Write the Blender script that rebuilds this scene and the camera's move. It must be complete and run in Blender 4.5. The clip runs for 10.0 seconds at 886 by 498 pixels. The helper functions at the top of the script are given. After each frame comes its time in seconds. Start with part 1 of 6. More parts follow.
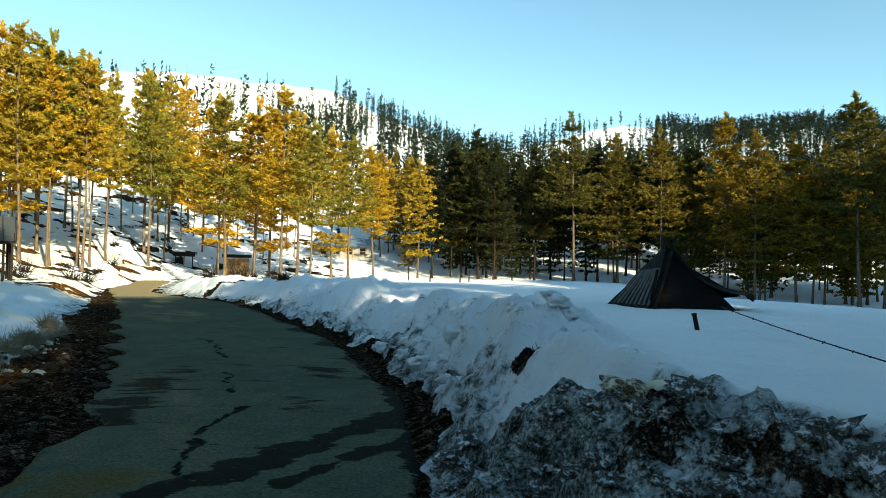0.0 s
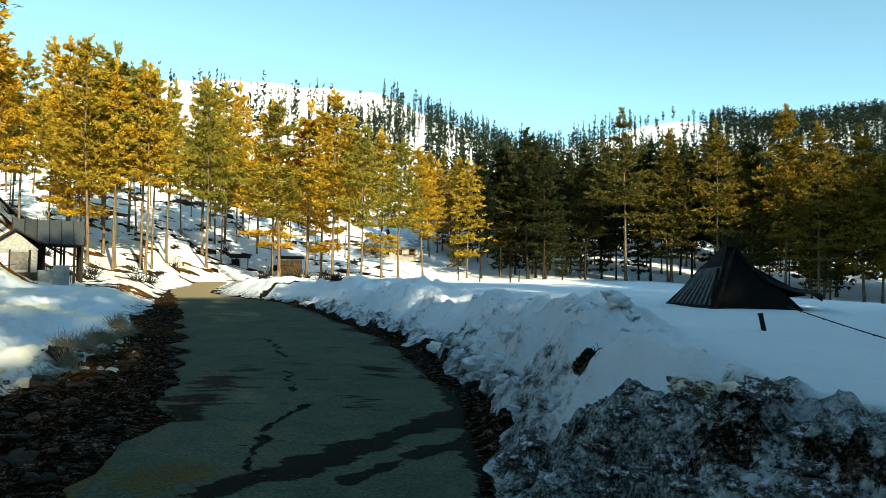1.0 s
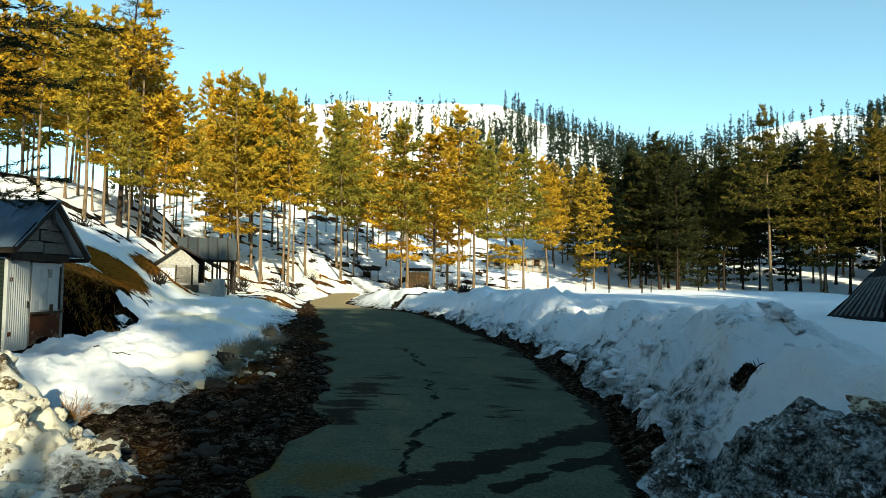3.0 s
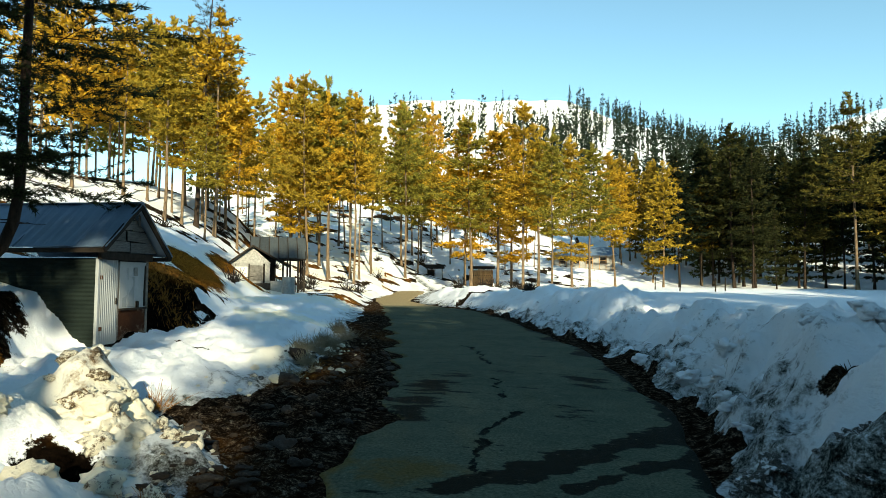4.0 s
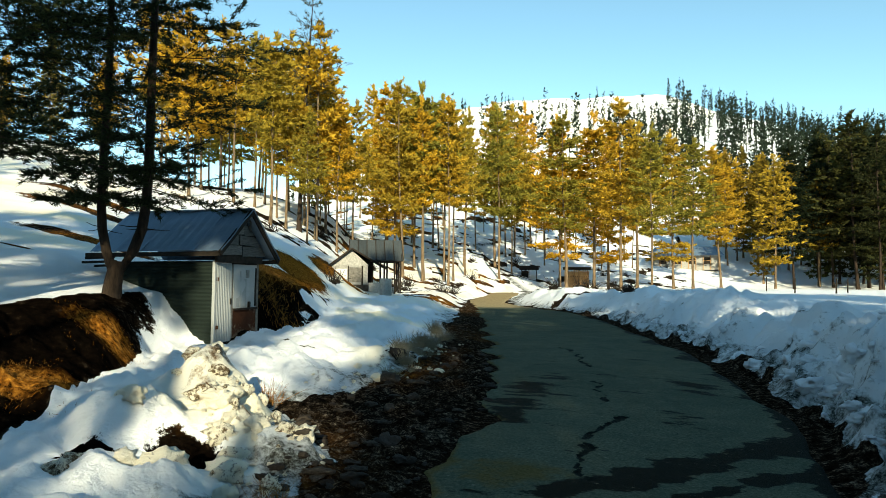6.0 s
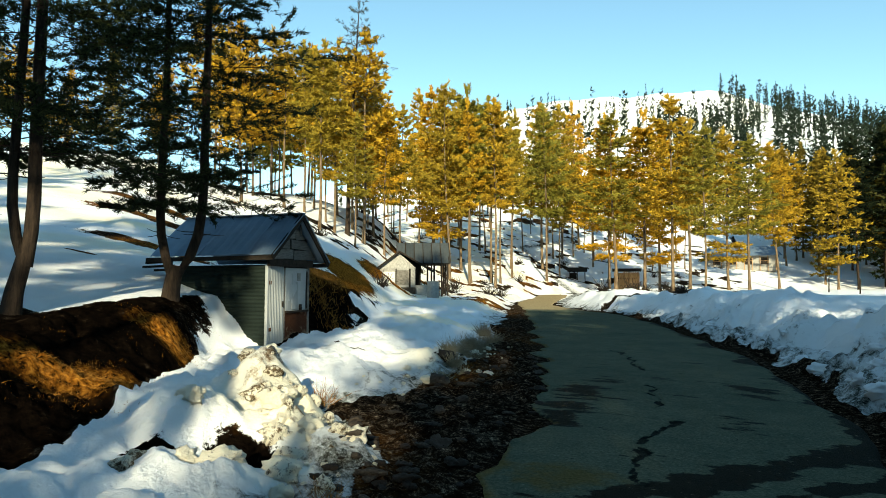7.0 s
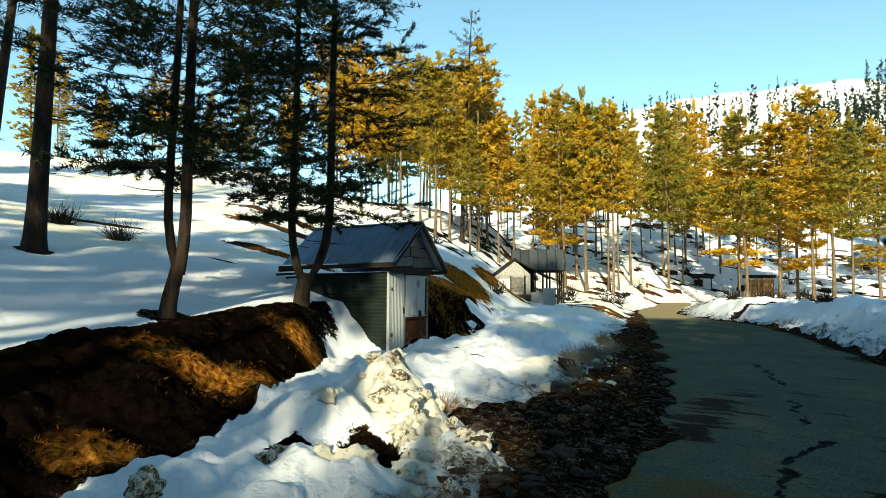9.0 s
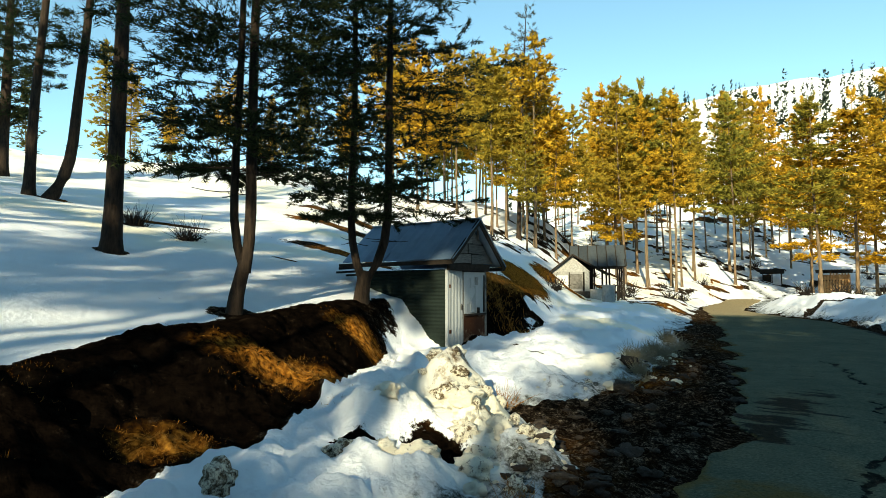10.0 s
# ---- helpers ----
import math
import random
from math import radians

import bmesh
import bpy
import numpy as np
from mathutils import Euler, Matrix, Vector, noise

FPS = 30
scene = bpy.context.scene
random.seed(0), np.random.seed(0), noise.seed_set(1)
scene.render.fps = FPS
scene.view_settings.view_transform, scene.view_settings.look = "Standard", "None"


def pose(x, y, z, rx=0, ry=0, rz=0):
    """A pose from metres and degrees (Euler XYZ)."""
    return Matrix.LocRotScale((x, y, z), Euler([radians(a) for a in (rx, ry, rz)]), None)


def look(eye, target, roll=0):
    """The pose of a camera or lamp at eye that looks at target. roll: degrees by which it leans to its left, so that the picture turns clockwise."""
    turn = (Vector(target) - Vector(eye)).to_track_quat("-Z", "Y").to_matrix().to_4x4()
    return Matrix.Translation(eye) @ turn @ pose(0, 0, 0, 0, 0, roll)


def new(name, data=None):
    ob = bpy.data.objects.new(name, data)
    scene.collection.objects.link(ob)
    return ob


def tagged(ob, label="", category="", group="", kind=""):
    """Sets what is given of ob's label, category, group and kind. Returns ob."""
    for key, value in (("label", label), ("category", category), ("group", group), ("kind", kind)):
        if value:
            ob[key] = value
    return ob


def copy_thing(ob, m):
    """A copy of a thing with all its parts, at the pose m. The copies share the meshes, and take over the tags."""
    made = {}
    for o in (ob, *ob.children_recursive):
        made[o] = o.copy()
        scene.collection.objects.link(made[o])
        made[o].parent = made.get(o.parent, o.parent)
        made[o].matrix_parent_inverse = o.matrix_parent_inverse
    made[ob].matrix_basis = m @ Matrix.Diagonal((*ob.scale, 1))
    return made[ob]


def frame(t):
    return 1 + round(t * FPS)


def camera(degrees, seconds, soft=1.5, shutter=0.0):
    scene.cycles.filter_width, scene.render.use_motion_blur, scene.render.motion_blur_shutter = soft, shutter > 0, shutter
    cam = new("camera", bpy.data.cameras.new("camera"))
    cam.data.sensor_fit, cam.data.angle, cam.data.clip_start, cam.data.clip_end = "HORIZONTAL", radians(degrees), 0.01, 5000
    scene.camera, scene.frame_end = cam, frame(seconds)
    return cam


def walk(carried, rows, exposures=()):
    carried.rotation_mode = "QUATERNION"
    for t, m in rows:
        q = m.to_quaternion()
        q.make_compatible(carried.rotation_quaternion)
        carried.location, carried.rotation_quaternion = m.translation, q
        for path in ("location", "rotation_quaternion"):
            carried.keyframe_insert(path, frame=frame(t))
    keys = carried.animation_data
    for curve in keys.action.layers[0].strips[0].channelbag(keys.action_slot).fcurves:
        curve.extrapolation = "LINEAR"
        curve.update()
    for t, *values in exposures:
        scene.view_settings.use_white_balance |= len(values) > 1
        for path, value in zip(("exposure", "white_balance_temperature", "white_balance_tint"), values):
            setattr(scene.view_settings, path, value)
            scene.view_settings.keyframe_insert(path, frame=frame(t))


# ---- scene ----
cam = camera(71.0, 10.0, soft=0.5)
PATH = [
    (0, (-0.194, 0.077, 1.588), (-0.187, 2.075, 1.668), 1.1),
    (0.5, (-0.244, 0.073, 1.585), (-0.312, 2.07, 1.668), 1.0),
    (1, (-0.296, 0.058, 1.586), (-0.444, 2.051, 1.664), 0.8),
    (1.5, (-0.349, 0.017, 1.587), (-0.58, 2.002, 1.68), 0.5),
    (2, (-0.389, -0.014, 1.586), (-0.702, 1.958, 1.697), 0.7),
    (2.5, (-0.438, -0.048, 1.589), (-0.86, 1.903, 1.7), 0.6),
    (4, (-0.521, -0.063, 1.585), (-1.251, 1.797, 1.686), 0.5),
    (4.5, (-0.544, -0.061, 1.586), (-1.349, 1.767, 1.683), 0.4),
    (5, (-0.548, -0.109, 1.588), (-1.435, 1.68, 1.698), 0.1),
    (5.5, (-0.565, -0.093, 1.583), (-1.503, 1.67, 1.689), 0.3),
    (7, (-0.61, -0.096, 1.572), (-1.735, 1.554, 1.683), 0.1),
    (7.5, (-0.627, -0.098, 1.569), (-1.801, 1.517, 1.684), 0.0),
    (8, (-0.636, -0.116, 1.578), (-1.887, 1.439, 1.706), 0.2),
    (8.5, (-0.645, -0.145, 1.569), (-1.962, 1.353, 1.711), 0.3),
    (9, (-0.663, -0.161, 1.566), (-2.067, 1.257, 1.699), 0.2),
    (9.5, (-0.686, -0.161, 1.559), (-2.152, 1.193, 1.698), -0.1),
    (10, (-0.701, -0.172, 1.552), (-2.228, 1.114, 1.677), -0.1),
]
walk(cam, [(t, look(eye, target, roll)) for t, eye, target, roll in PATH], [(0.0, 1.20, 7600, -7.0), (2.0, 1.12, 7550, -7.0), (4.5, 1.0, 7500, -7.0), (7.0, 1.02, 7600, -7.0), (10.0, 1.05, 7650, -7.0)])

# ---- world and sun ----
SUN_EL, SUN_AZ = 19.0, 35.0     # degrees above the horizon; degrees from straight behind the first view towards its right
sun_dir = Vector((math.sin(radians(SUN_AZ)) * math.cos(radians(SUN_EL)), -math.cos(radians(SUN_AZ)) * math.cos(radians(SUN_EL)), math.sin(radians(SUN_EL))))
world = bpy.data.worlds.new("world")
scene.world = world
world.use_nodes = True
wn = world.node_tree
wn.nodes.clear()
sky = wn.nodes.new("ShaderNodeTexSky")
sky.sky_type, sky.sun_disc = "NISHITA", False
sky.sun_elevation, sky.sun_rotation = radians(SUN_EL), math.atan2(sun_dir.x, sun_dir.y)
sky.altitude, sky.air_density, sky.dust_density, sky.ozone_density = 2400, 1.0, 0.0, 1.6
back = wn.nodes.new("ShaderNodeBackground")
back.inputs["Strength"].default_value = 0.145
wout = wn.nodes.new("ShaderNodeOutputWorld")
tint = wn.nodes.new("ShaderNodeMix")
tint.data_type, tint.blend_type = "RGBA", "MULTIPLY"
tint.inputs[0].default_value, tint.inputs[7].default_value = 1.0, (0.92, 1.07, 1.02, 1)
wn.links.new(sky.outputs["Color"], tint.inputs[6])
wn.links.new(tint.outputs[2], back.inputs["Color"])
wn.links.new(back.outputs["Background"], wout.inputs["Surface"])
sun_data = bpy.data.lights.new("sun", "SUN")
sun_data.energy, sun_data.angle, sun_data.color = 5.0, radians(0.5), (1.0, 0.885, 0.745)
sun = new("sun", sun_data)
sun.matrix_world = look(sun_dir * 100, (0, 0, 0))


# ---- materials ----
class Mat:
    """A node material under construction."""

    def __init__(self, name, rough=0.8, metal=0.0):
        self.m = bpy.data.materials.new(name)
        self.m.use_nodes = True
        self.t = self.m.node_tree
        self.b = self.t.nodes["Principled BSDF"]
        self.b.inputs["Roughness"].default_value = rough
        self.b.inputs["Metallic"].default_value = metal
        self.b.inputs["Specular IOR Level"].default_value = 0.12

    def node(self, kind, **values):
        n = self.t.nodes.new(kind)
        for key, v in values.items():
            n.inputs[key.replace("_", " ")].default_value = v
        return n

    def link(self, a, b):
        self.t.links.new(a, b)

    def coords(self, kind="Object", scale=(1, 1, 1)):
        c = self.t.nodes.new("ShaderNodeTexCoord")
        mp = self.t.nodes.new("ShaderNodeMapping")
        mp.inputs["Scale"].default_value = scale
        self.link(c.outputs[kind], mp.inputs["Vector"])
        return mp.outputs["Vector"]

    def noise(self, vec, scale, detail=4.0, rough=0.6):
        n = self.node("ShaderNodeTexNoise", Scale=scale, Detail=detail, Roughness=rough)
        self.link(vec, n.inputs["Vector"])
        return n.outputs["Fac"]

    def ramp(self, fac, stops):
        r = self.t.nodes.new("ShaderNodeValToRGB")
        e = r.color_ramp.elements
        while len(e) < len(stops):
            e.new(0.5)
        for el, (p, c) in zip(e, stops):
            el.position, el.color = p, (*c, 1) if len(c) == 3 else c
        self.link(fac, r.inputs["Fac"])
        return r.outputs["Color"]

    def grey(self, fac, a, b):
        return self.ramp(fac, [(a, (0, 0, 0)), (b, (1, 1, 1))])

    def mix(self, fac, a, b, blend="MIX"):
        n = self.t.nodes.new("ShaderNodeMix")
        n.data_type, n.blend_type = "RGBA", blend
        for v, s in ((fac, n.inputs[0]), (a, n.inputs[6]), (b, n.inputs[7])):
            if hasattr(v, "is_linked"):
                self.link(v, s)
            elif isinstance(v, tuple):
                s.default_value = (*v, 1)
            else:
                s.default_value = v
        return n.outputs[2]

    def math(self, op, a, b=0.0, clamp=False):
        n = self.t.nodes.new("ShaderNodeMath")
        n.operation, n.use_clamp = op, clamp
        for v, s in ((a, n.inputs[0]), (b, n.inputs[1])):
            if hasattr(v, "is_linked"):
                self.link(v, s)
            else:
                s.default_value = v
        return n.outputs[0]

    def attr(self, name):
        n = self.t.nodes.new("ShaderNodeAttribute")
        n.attribute_name = name
        return n.outputs["Fac"]

    def rand(self):
        return self.t.nodes.new("ShaderNodeObjectInfo").outputs["Random"]

    def island(self):
        return self.t.nodes.new("ShaderNodeNewGeometry").outputs["Random Per Island"]

    def color(self, v):
        if isinstance(v, tuple):
            self.b.inputs["Base Color"].default_value = (*v, 1)
        else:
            self.link(v, self.b.inputs["Base Color"])
        return self

    def rough(self, v):
        self.link(v, self.b.inputs["Roughness"])
        return self

    def bump(self, height, strength, dist=0.02):
        n = self.node("ShaderNodeBump", Strength=strength, Distance=dist)
        self.link(height, n.inputs["Height"])
        self.link(n.outputs["Normal"], self.b.inputs["Normal"])
        return self


def snow_ground():
    k = Mat("snow_and_earth", 0.85)
    k.b.inputs["Specular IOR Level"].default_value = 0.0
    v = k.coords()
    fine, mid = k.noise(v, 9.0, 8.0, 0.7), k.noise(v, 2.2, 6.0)
    grit = k.noise(v, 38.0, 5.0, 0.75)
    snow = k.mix(mid, (0.77, 0.81, 0.86), (0.88, 0.89, 0.90))
    earth = k.ramp(k.math("ADD", k.math("MULTIPLY", fine, 0.55), k.math("MULTIPLY", grit, 0.45)), [(0.40, (0.0015, 0.001, 0.0008)), (0.51, (0.013, 0.009, 0.006)), (0.565, (0.065, 0.048, 0.034)), (0.65, (0.30, 0.25, 0.19))])
    # Near-black earth: the bank's deep shade is put into its colour.
    shaded_earth = k.ramp(fine, [(0.35, (0.0008, 0.0006, 0.0005)), (0.62, (0.006, 0.004, 0.0028)), (0.75, (0.05, 0.034, 0.022))])
    earth = k.mix(k.attr("shaded_earth"), earth, shaded_earth)
    # Golden straw colour, also used to paint sun pools and lit bank tops.
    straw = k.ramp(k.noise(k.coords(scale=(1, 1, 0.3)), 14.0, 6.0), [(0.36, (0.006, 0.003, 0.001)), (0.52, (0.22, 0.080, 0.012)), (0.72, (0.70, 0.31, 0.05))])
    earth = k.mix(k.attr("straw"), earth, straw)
    patch = k.noise(v, 6.5, 6.0, 0.7)
    grime_tone = k.ramp(k.math("ADD", k.math("MULTIPLY", grit, 0.5), k.math("MULTIPLY", patch, 0.5)), [(0.38, (0.003, 0.0035, 0.003)), (0.46, (0.04, 0.043, 0.037)), (0.54, (0.22, 0.24, 0.23)), (0.63, (0.66, 0.70, 0.74))])
    brown = k.ramp(grit, [(0.3, (0.02, 0.011, 0.005)), (0.55, (0.16, 0.10, 0.05)), (0.78, (0.55, 0.46, 0.30))])
    grime_tone = k.mix(k.attr("straw"), grime_tone, brown)
    # Cream tint through the straw mask puts warm sunlight on the snow pile.
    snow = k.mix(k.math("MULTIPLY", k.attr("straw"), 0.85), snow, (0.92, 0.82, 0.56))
    snow = k.mix(k.math("MULTIPLY", k.attr("grime"), k.math("ADD", 0.5, mid), True), snow, k.mix(fine, (0.26, 0.29, 0.31), (0.56, 0.59, 0.61)))
    g = k.math("ADD", k.attr("grime"), k.math("MULTIPLY", k.math("SUBTRACT", k.math("ADD", k.math("MULTIPLY", fine, 0.6), k.math("MULTIPLY", mid, 0.6)), 0.6), 2.6))
    snow = k.mix(k.grey(k.math("MULTIPLY", g, 1.0, True), 0.4, 0.75), snow, grime_tone)
    e = k.math("ADD", k.attr("earth"), k.math("MULTIPLY", k.math("SUBTRACT", k.math("ADD", k.math("MULTIPLY", fine, 0.5), k.math("MULTIPLY", mid, 0.5)), 0.5), 1.6))
    col = k.mix(k.grey(e, 0.47, 0.53), snow, earth)
    k.color(col)
    k.bump(k.math("ADD", k.math("ADD", k.math("MULTIPLY", fine, 0.8), k.math("MULTIPLY", mid, 0.8)), k.math("MULTIPLY", grit, 0.35)), 0.75, 0.11)
    return k.m


def asphalt():
    k = Mat("wet_worn_asphalt", 0.75)
    k.b.inputs["Specular IOR Level"].default_value = 0.01
    v = k.coords()
    grit, mid, big = k.grey(k.noise(v, 34.0, 6.0, 0.85), 0.32, 0.68), k.noise(v, 3.0, 6.0, 0.65), k.noise(v, 0.5, 3.0)
    c = k.mix(grit, (0.018, 0.026, 0.018), (0.098, 0.122, 0.088))
    c = k.mix(k.grey(k.math("ADD", k.math("MULTIPLY", big, 0.5), k.math("MULTIPLY", mid, 0.5)), 0.4, 0.6), c, k.mix(grit, (0.026, 0.034, 0.023), (0.145, 0.160, 0.112)))
    stain = k.noise(k.coords(scale=(0.45, 1.6, 1)), 1.5, 8.0, 0.75)
    wet = k.grey(k.math("ADD", stain, k.math("MULTIPLY", k.attr("wet"), 0.42)), 0.615, 0.65)
    c = k.mix(k.math("MULTIPLY", wet, 0.96), c, (0.003, 0.005, 0.004))
    chip = k.noise(v, 11.0, 4.0, 0.8)
    c = k.mix(k.grey(chip, 0.66, 0.70), c, (0.006, 0.008, 0.007))
    c = k.mix(k.grey(k.noise(k.coords(scale=(0.6, 1.3, 1)), 12.0, 4.0, 0.8), 0.64, 0.70), c, (0.16, 0.17, 0.13))
    # Dust near the camera; further off this tan paints sunlit tarmac.
    dust_sun = k.grey(k.math("ADD", mid, k.math("MULTIPLY", k.attr("dust_sun"), 0.7)), 0.78, 0.98)
    c = k.mix(dust_sun, c, k.mix(grit, (0.035, 0.028, 0.010), (0.15, 0.12, 0.05)))
    # Tan that paints sunlit tarmac on the far road and one band.
    dry = k.grey(k.math("ADD", k.math("MULTIPLY", mid, 0.5), k.attr("dry")), 0.55, 0.85)
    c = k.mix(dry, c, k.mix(grit, (0.16, 0.125, 0.065), (0.40, 0.32, 0.19)))
    k.color(c)
    k.rough(k.ramp(wet, [(0, (0.8, 0.8, 0.8)), (1, (0.6, 0.6, 0.6))]))
    k.bump(grit, 0.4, 0.01)
    return k.m


def bark(name, dark, light):
    k = Mat(name, 0.9)
    n = k.noise(k.coords(scale=(1, 1, 0.22)), 14.0, 7.0, 0.7)
    c = k.ramp(n, [(0.32, dark), (0.62, light), (0.8, tuple(a * 1.35 for a in light))])
    k.color(c).bump(n, 0.8, 0.05)
    return k.m


def needles(name, green, gold, spread=0.85):
    k = Mat(name, 0.75)
    c = k.mix(k.rand(), green, gold)
    c = k.mix(k.math("MULTIPLY", k.island(), spread), c, tuple(0.10 * a for a in green))
    k.b.inputs["Specular IOR Level"].default_value = 0.1
    k.color(c)
    thin = k.t.nodes.new("ShaderNodeBsdfTranslucent")
    k.link(c, thin.inputs["Color"])
    blend = k.t.nodes.new("ShaderNodeMixShader")
    blend.inputs[0].default_value = 0.35
    k.link(k.b.outputs[0], blend.inputs[1])
    k.link(thin.outputs[0], blend.inputs[2])
    k.link(blend.outputs[0], k.t.nodes["Material Output"].inputs["Surface"])
    return k.m


def planks(name, a, b, scale=(1, 1, 1)):
    k = Mat(name, 0.85)
    n = k.noise(k.coords(scale=scale), 9.0, 7.0, 0.7)
    c = k.ramp(n, [(0.3, a), (0.7, b)])
    c = k.mix(k.math("MULTIPLY", k.rand(), 0.5), c, tuple(0.5 * x for x in a))
    k.color(c).bump(n, 0.5, 0.01)
    return k.m


def sheet_metal(name, a, b, rust, amount=0.62, rough=0.45):
    k = Mat(name, rough, 0.55)
    v = k.coords()
    n, m = k.noise(v, 2.5, 7.0, 0.7), k.noise(v, 14.0, 6.0, 0.75)
    c = k.mix(k.math("ADD", k.math("MULTIPLY", n, 0.6), k.math("MULTIPLY", k.rand(), 0.45), True), a, b)
    c = k.mix(k.grey(k.math("ADD", k.math("MULTIPLY", n, 0.6), k.math("MULTIPLY", m, 0.4)), amount, amount + 0.1), c, rust)
    k.color(c).bump(m, 0.2, 0.01)
    k.rough(k.ramp(m, [(0.2, (rough,) * 3), (0.8, (rough + 0.3,) * 3)]))
    return k.m


def stone_mat():
    k = Mat("fieldstone", 0.85)
    n = k.noise(k.coords(), 6.0, 8.0, 0.7)
    c = k.ramp(n, [(0.3, (0.012, 0.010, 0.008)), (0.6, (0.065, 0.053, 0.042)), (0.8, (0.22, 0.19, 0.155))])
    c = k.mix(k.rand(), c, (0.02, 0.015, 0.012))
    k.color(c).bump(n, 0.6, 0.03)
    return k.m


def lump_mat():
    k = Mat("grimy_snow_lump", 0.7)
    v = k.coords()
    n, g = k.noise(v, 5.0, 7.0, 0.7), k.noise(v, 30.0, 5.0, 0.7)
    # Cream base carries the pile's warm sunlight; the brown below is mud.
    c = k.mix(n, (0.84, 0.77, 0.58), (0.90, 0.87, 0.77))
    c = k.mix(k.grey(k.math("ADD", n, k.math("MULTIPLY", k.math("SUBTRACT", k.rand(), 0.5), 0.3)), 0.54, 0.66), c, k.ramp(g, [(0.4, (0.03, 0.02, 0.012)), (0.55, (0.16, 0.11, 0.06)), (0.72, (0.50, 0.42, 0.28))]))
    k.color(c).bump(k.math("ADD", n, k.math("MULTIPLY", g, 0.4)), 0.9, 0.07)
    return k.m


M_GROUND, M_ROAD = snow_ground(), asphalt()
# One bark in two copies: darkened as in shade, and paler as sunlit.
M_BARK_SHADED = bark("shaded_pine_bark", (0.008, 0.006, 0.005), (0.042, 0.029, 0.020))
M_BARK_SUNLIT = bark("sunlit_pine_bark", (0.035, 0.026, 0.018), (0.20, 0.14, 0.085))
# Needle copies with light in the colour: golden sunlit, then three shade-darkened ones.
M_NEEDLE_SUNLIT = needles("sunlit_pine_needles", (0.31, 0.28, 0.05), (0.80, 0.455, 0.04), 0.72)
M_NEEDLE_SHADED = needles("shaded_pine_needles", (0.085, 0.10, 0.028), (0.42, 0.26, 0.03), 0.8)
M_NEEDLE_DEEP_SHADE = needles("deep_shade_needles", (0.022, 0.034, 0.016), (0.085, 0.08, 0.02))
M_NEEDLE_BANK_SHADE = needles("bank_shade_needles", (0.03, 0.046, 0.02), (0.05, 0.056, 0.016))
M_NEEDLE_FAR = needles("far_pine_needles", (0.035, 0.052, 0.034), (0.035, 0.052, 0.034), 0.8)
M_NEEDLE_GREY = needles("grey_green_needles", (0.09, 0.10, 0.075), (0.11, 0.11, 0.07))
M_STONE, M_LUMP = stone_mat(), lump_mat()
M_ROOF = sheet_metal("blue_grey_roof_sheet", (0.085, 0.13, 0.19), (0.26, 0.36, 0.47), (0.10, 0.06, 0.04), 0.64)
M_ROOF_OLD = sheet_metal("old_grey_roof_sheet", (0.016, 0.021, 0.024), (0.11, 0.125, 0.13), (0.035, 0.026, 0.02), 0.55, 0.7)
M_WALL_SHEET = sheet_metal("green_painted_sheet", (0.010, 0.016, 0.014), (0.022, 0.032, 0.027), (0.10, 0.05, 0.025), 0.68, 0.7)
M_RUST = sheet_metal("rusty_sheet", (0.02, 0.010, 0.007), (0.12, 0.048, 0.022), (0.26, 0.20, 0.15), 0.53, 0.8)
M_PALE = sheet_metal("pale_grey_sheet", (0.20, 0.22, 0.23), (0.42, 0.44, 0.44), (0.14, 0.10, 0.07), 0.60, 0.55)
M_WOOD = planks("weathered_planks", (0.07, 0.065, 0.057), (0.25, 0.235, 0.21))
M_WOOD_DARK = planks("dark_timber", (0.010, 0.008, 0.006), (0.040, 0.031, 0.024))
M_WOOD_WARM = planks("warm_brown_planks", (0.26, 0.14, 0.06), (0.58, 0.37, 0.19))
M_PLASTER = planks("stained_whitewash", (0.15, 0.15, 0.14), (0.42, 0.41, 0.38))
M_WHITE = planks("flaking_white_paint", (0.42, 0.42, 0.40), (0.74, 0.73, 0.70))
M_CONCRETE = planks("rough_concrete", (0.20, 0.20, 0.19), (0.38, 0.38, 0.36))
M_TARP = planks("black_sheet_and_front_shade", (0.004, 0.004, 0.004), (0.012, 0.012, 0.012))
M_GRASS = planks("dry_grass", (0.10, 0.042, 0.009), (0.42, 0.20, 0.04))
M_ROPE = planks("dark_rope", (0.03, 0.028, 0.026), (0.06, 0.055, 0.05))


# ---- the lie of the land ----
OX, OY = -0.45, -0.05


def hashed(ix, iy, seed):
    n = (ix.astype(np.int64) * 374761393 + iy.astype(np.int64) * 668265263 + seed * 2147483647) & 0xFFFFFFFF
    n = ((n ^ (n >> 13)) * 1274126177) & 0xFFFFFFFF
    return ((n ^ (n >> 16)) & 0xFFFF) / 65535.0


def value_noise(x, y, seed=0):
    ix, iy = np.floor(x), np.floor(y)
    fx, fy = x - ix, y - iy
    fx, fy = fx * fx * (3 - 2 * fx), fy * fy * (3 - 2 * fy)
    a, b = hashed(ix, iy, seed), hashed(ix + 1, iy, seed)
    c, d = hashed(ix, iy + 1, seed), hashed(ix + 1, iy + 1, seed)
    return a + (b - a) * fx + (c - a) * fy + (a - b - c + d) * fx * fy - 0.5


def fbm(x, y, scale, octaves=4, seed=0):
    out, amp = 0.0, 1.0
    for o in range(octaves):
        out = out + amp * value_noise(x * scale + 17.3 * o, y * scale - 9.1 * o, seed + o)
        scale, amp = scale * 2.03, amp * 0.5
    return out


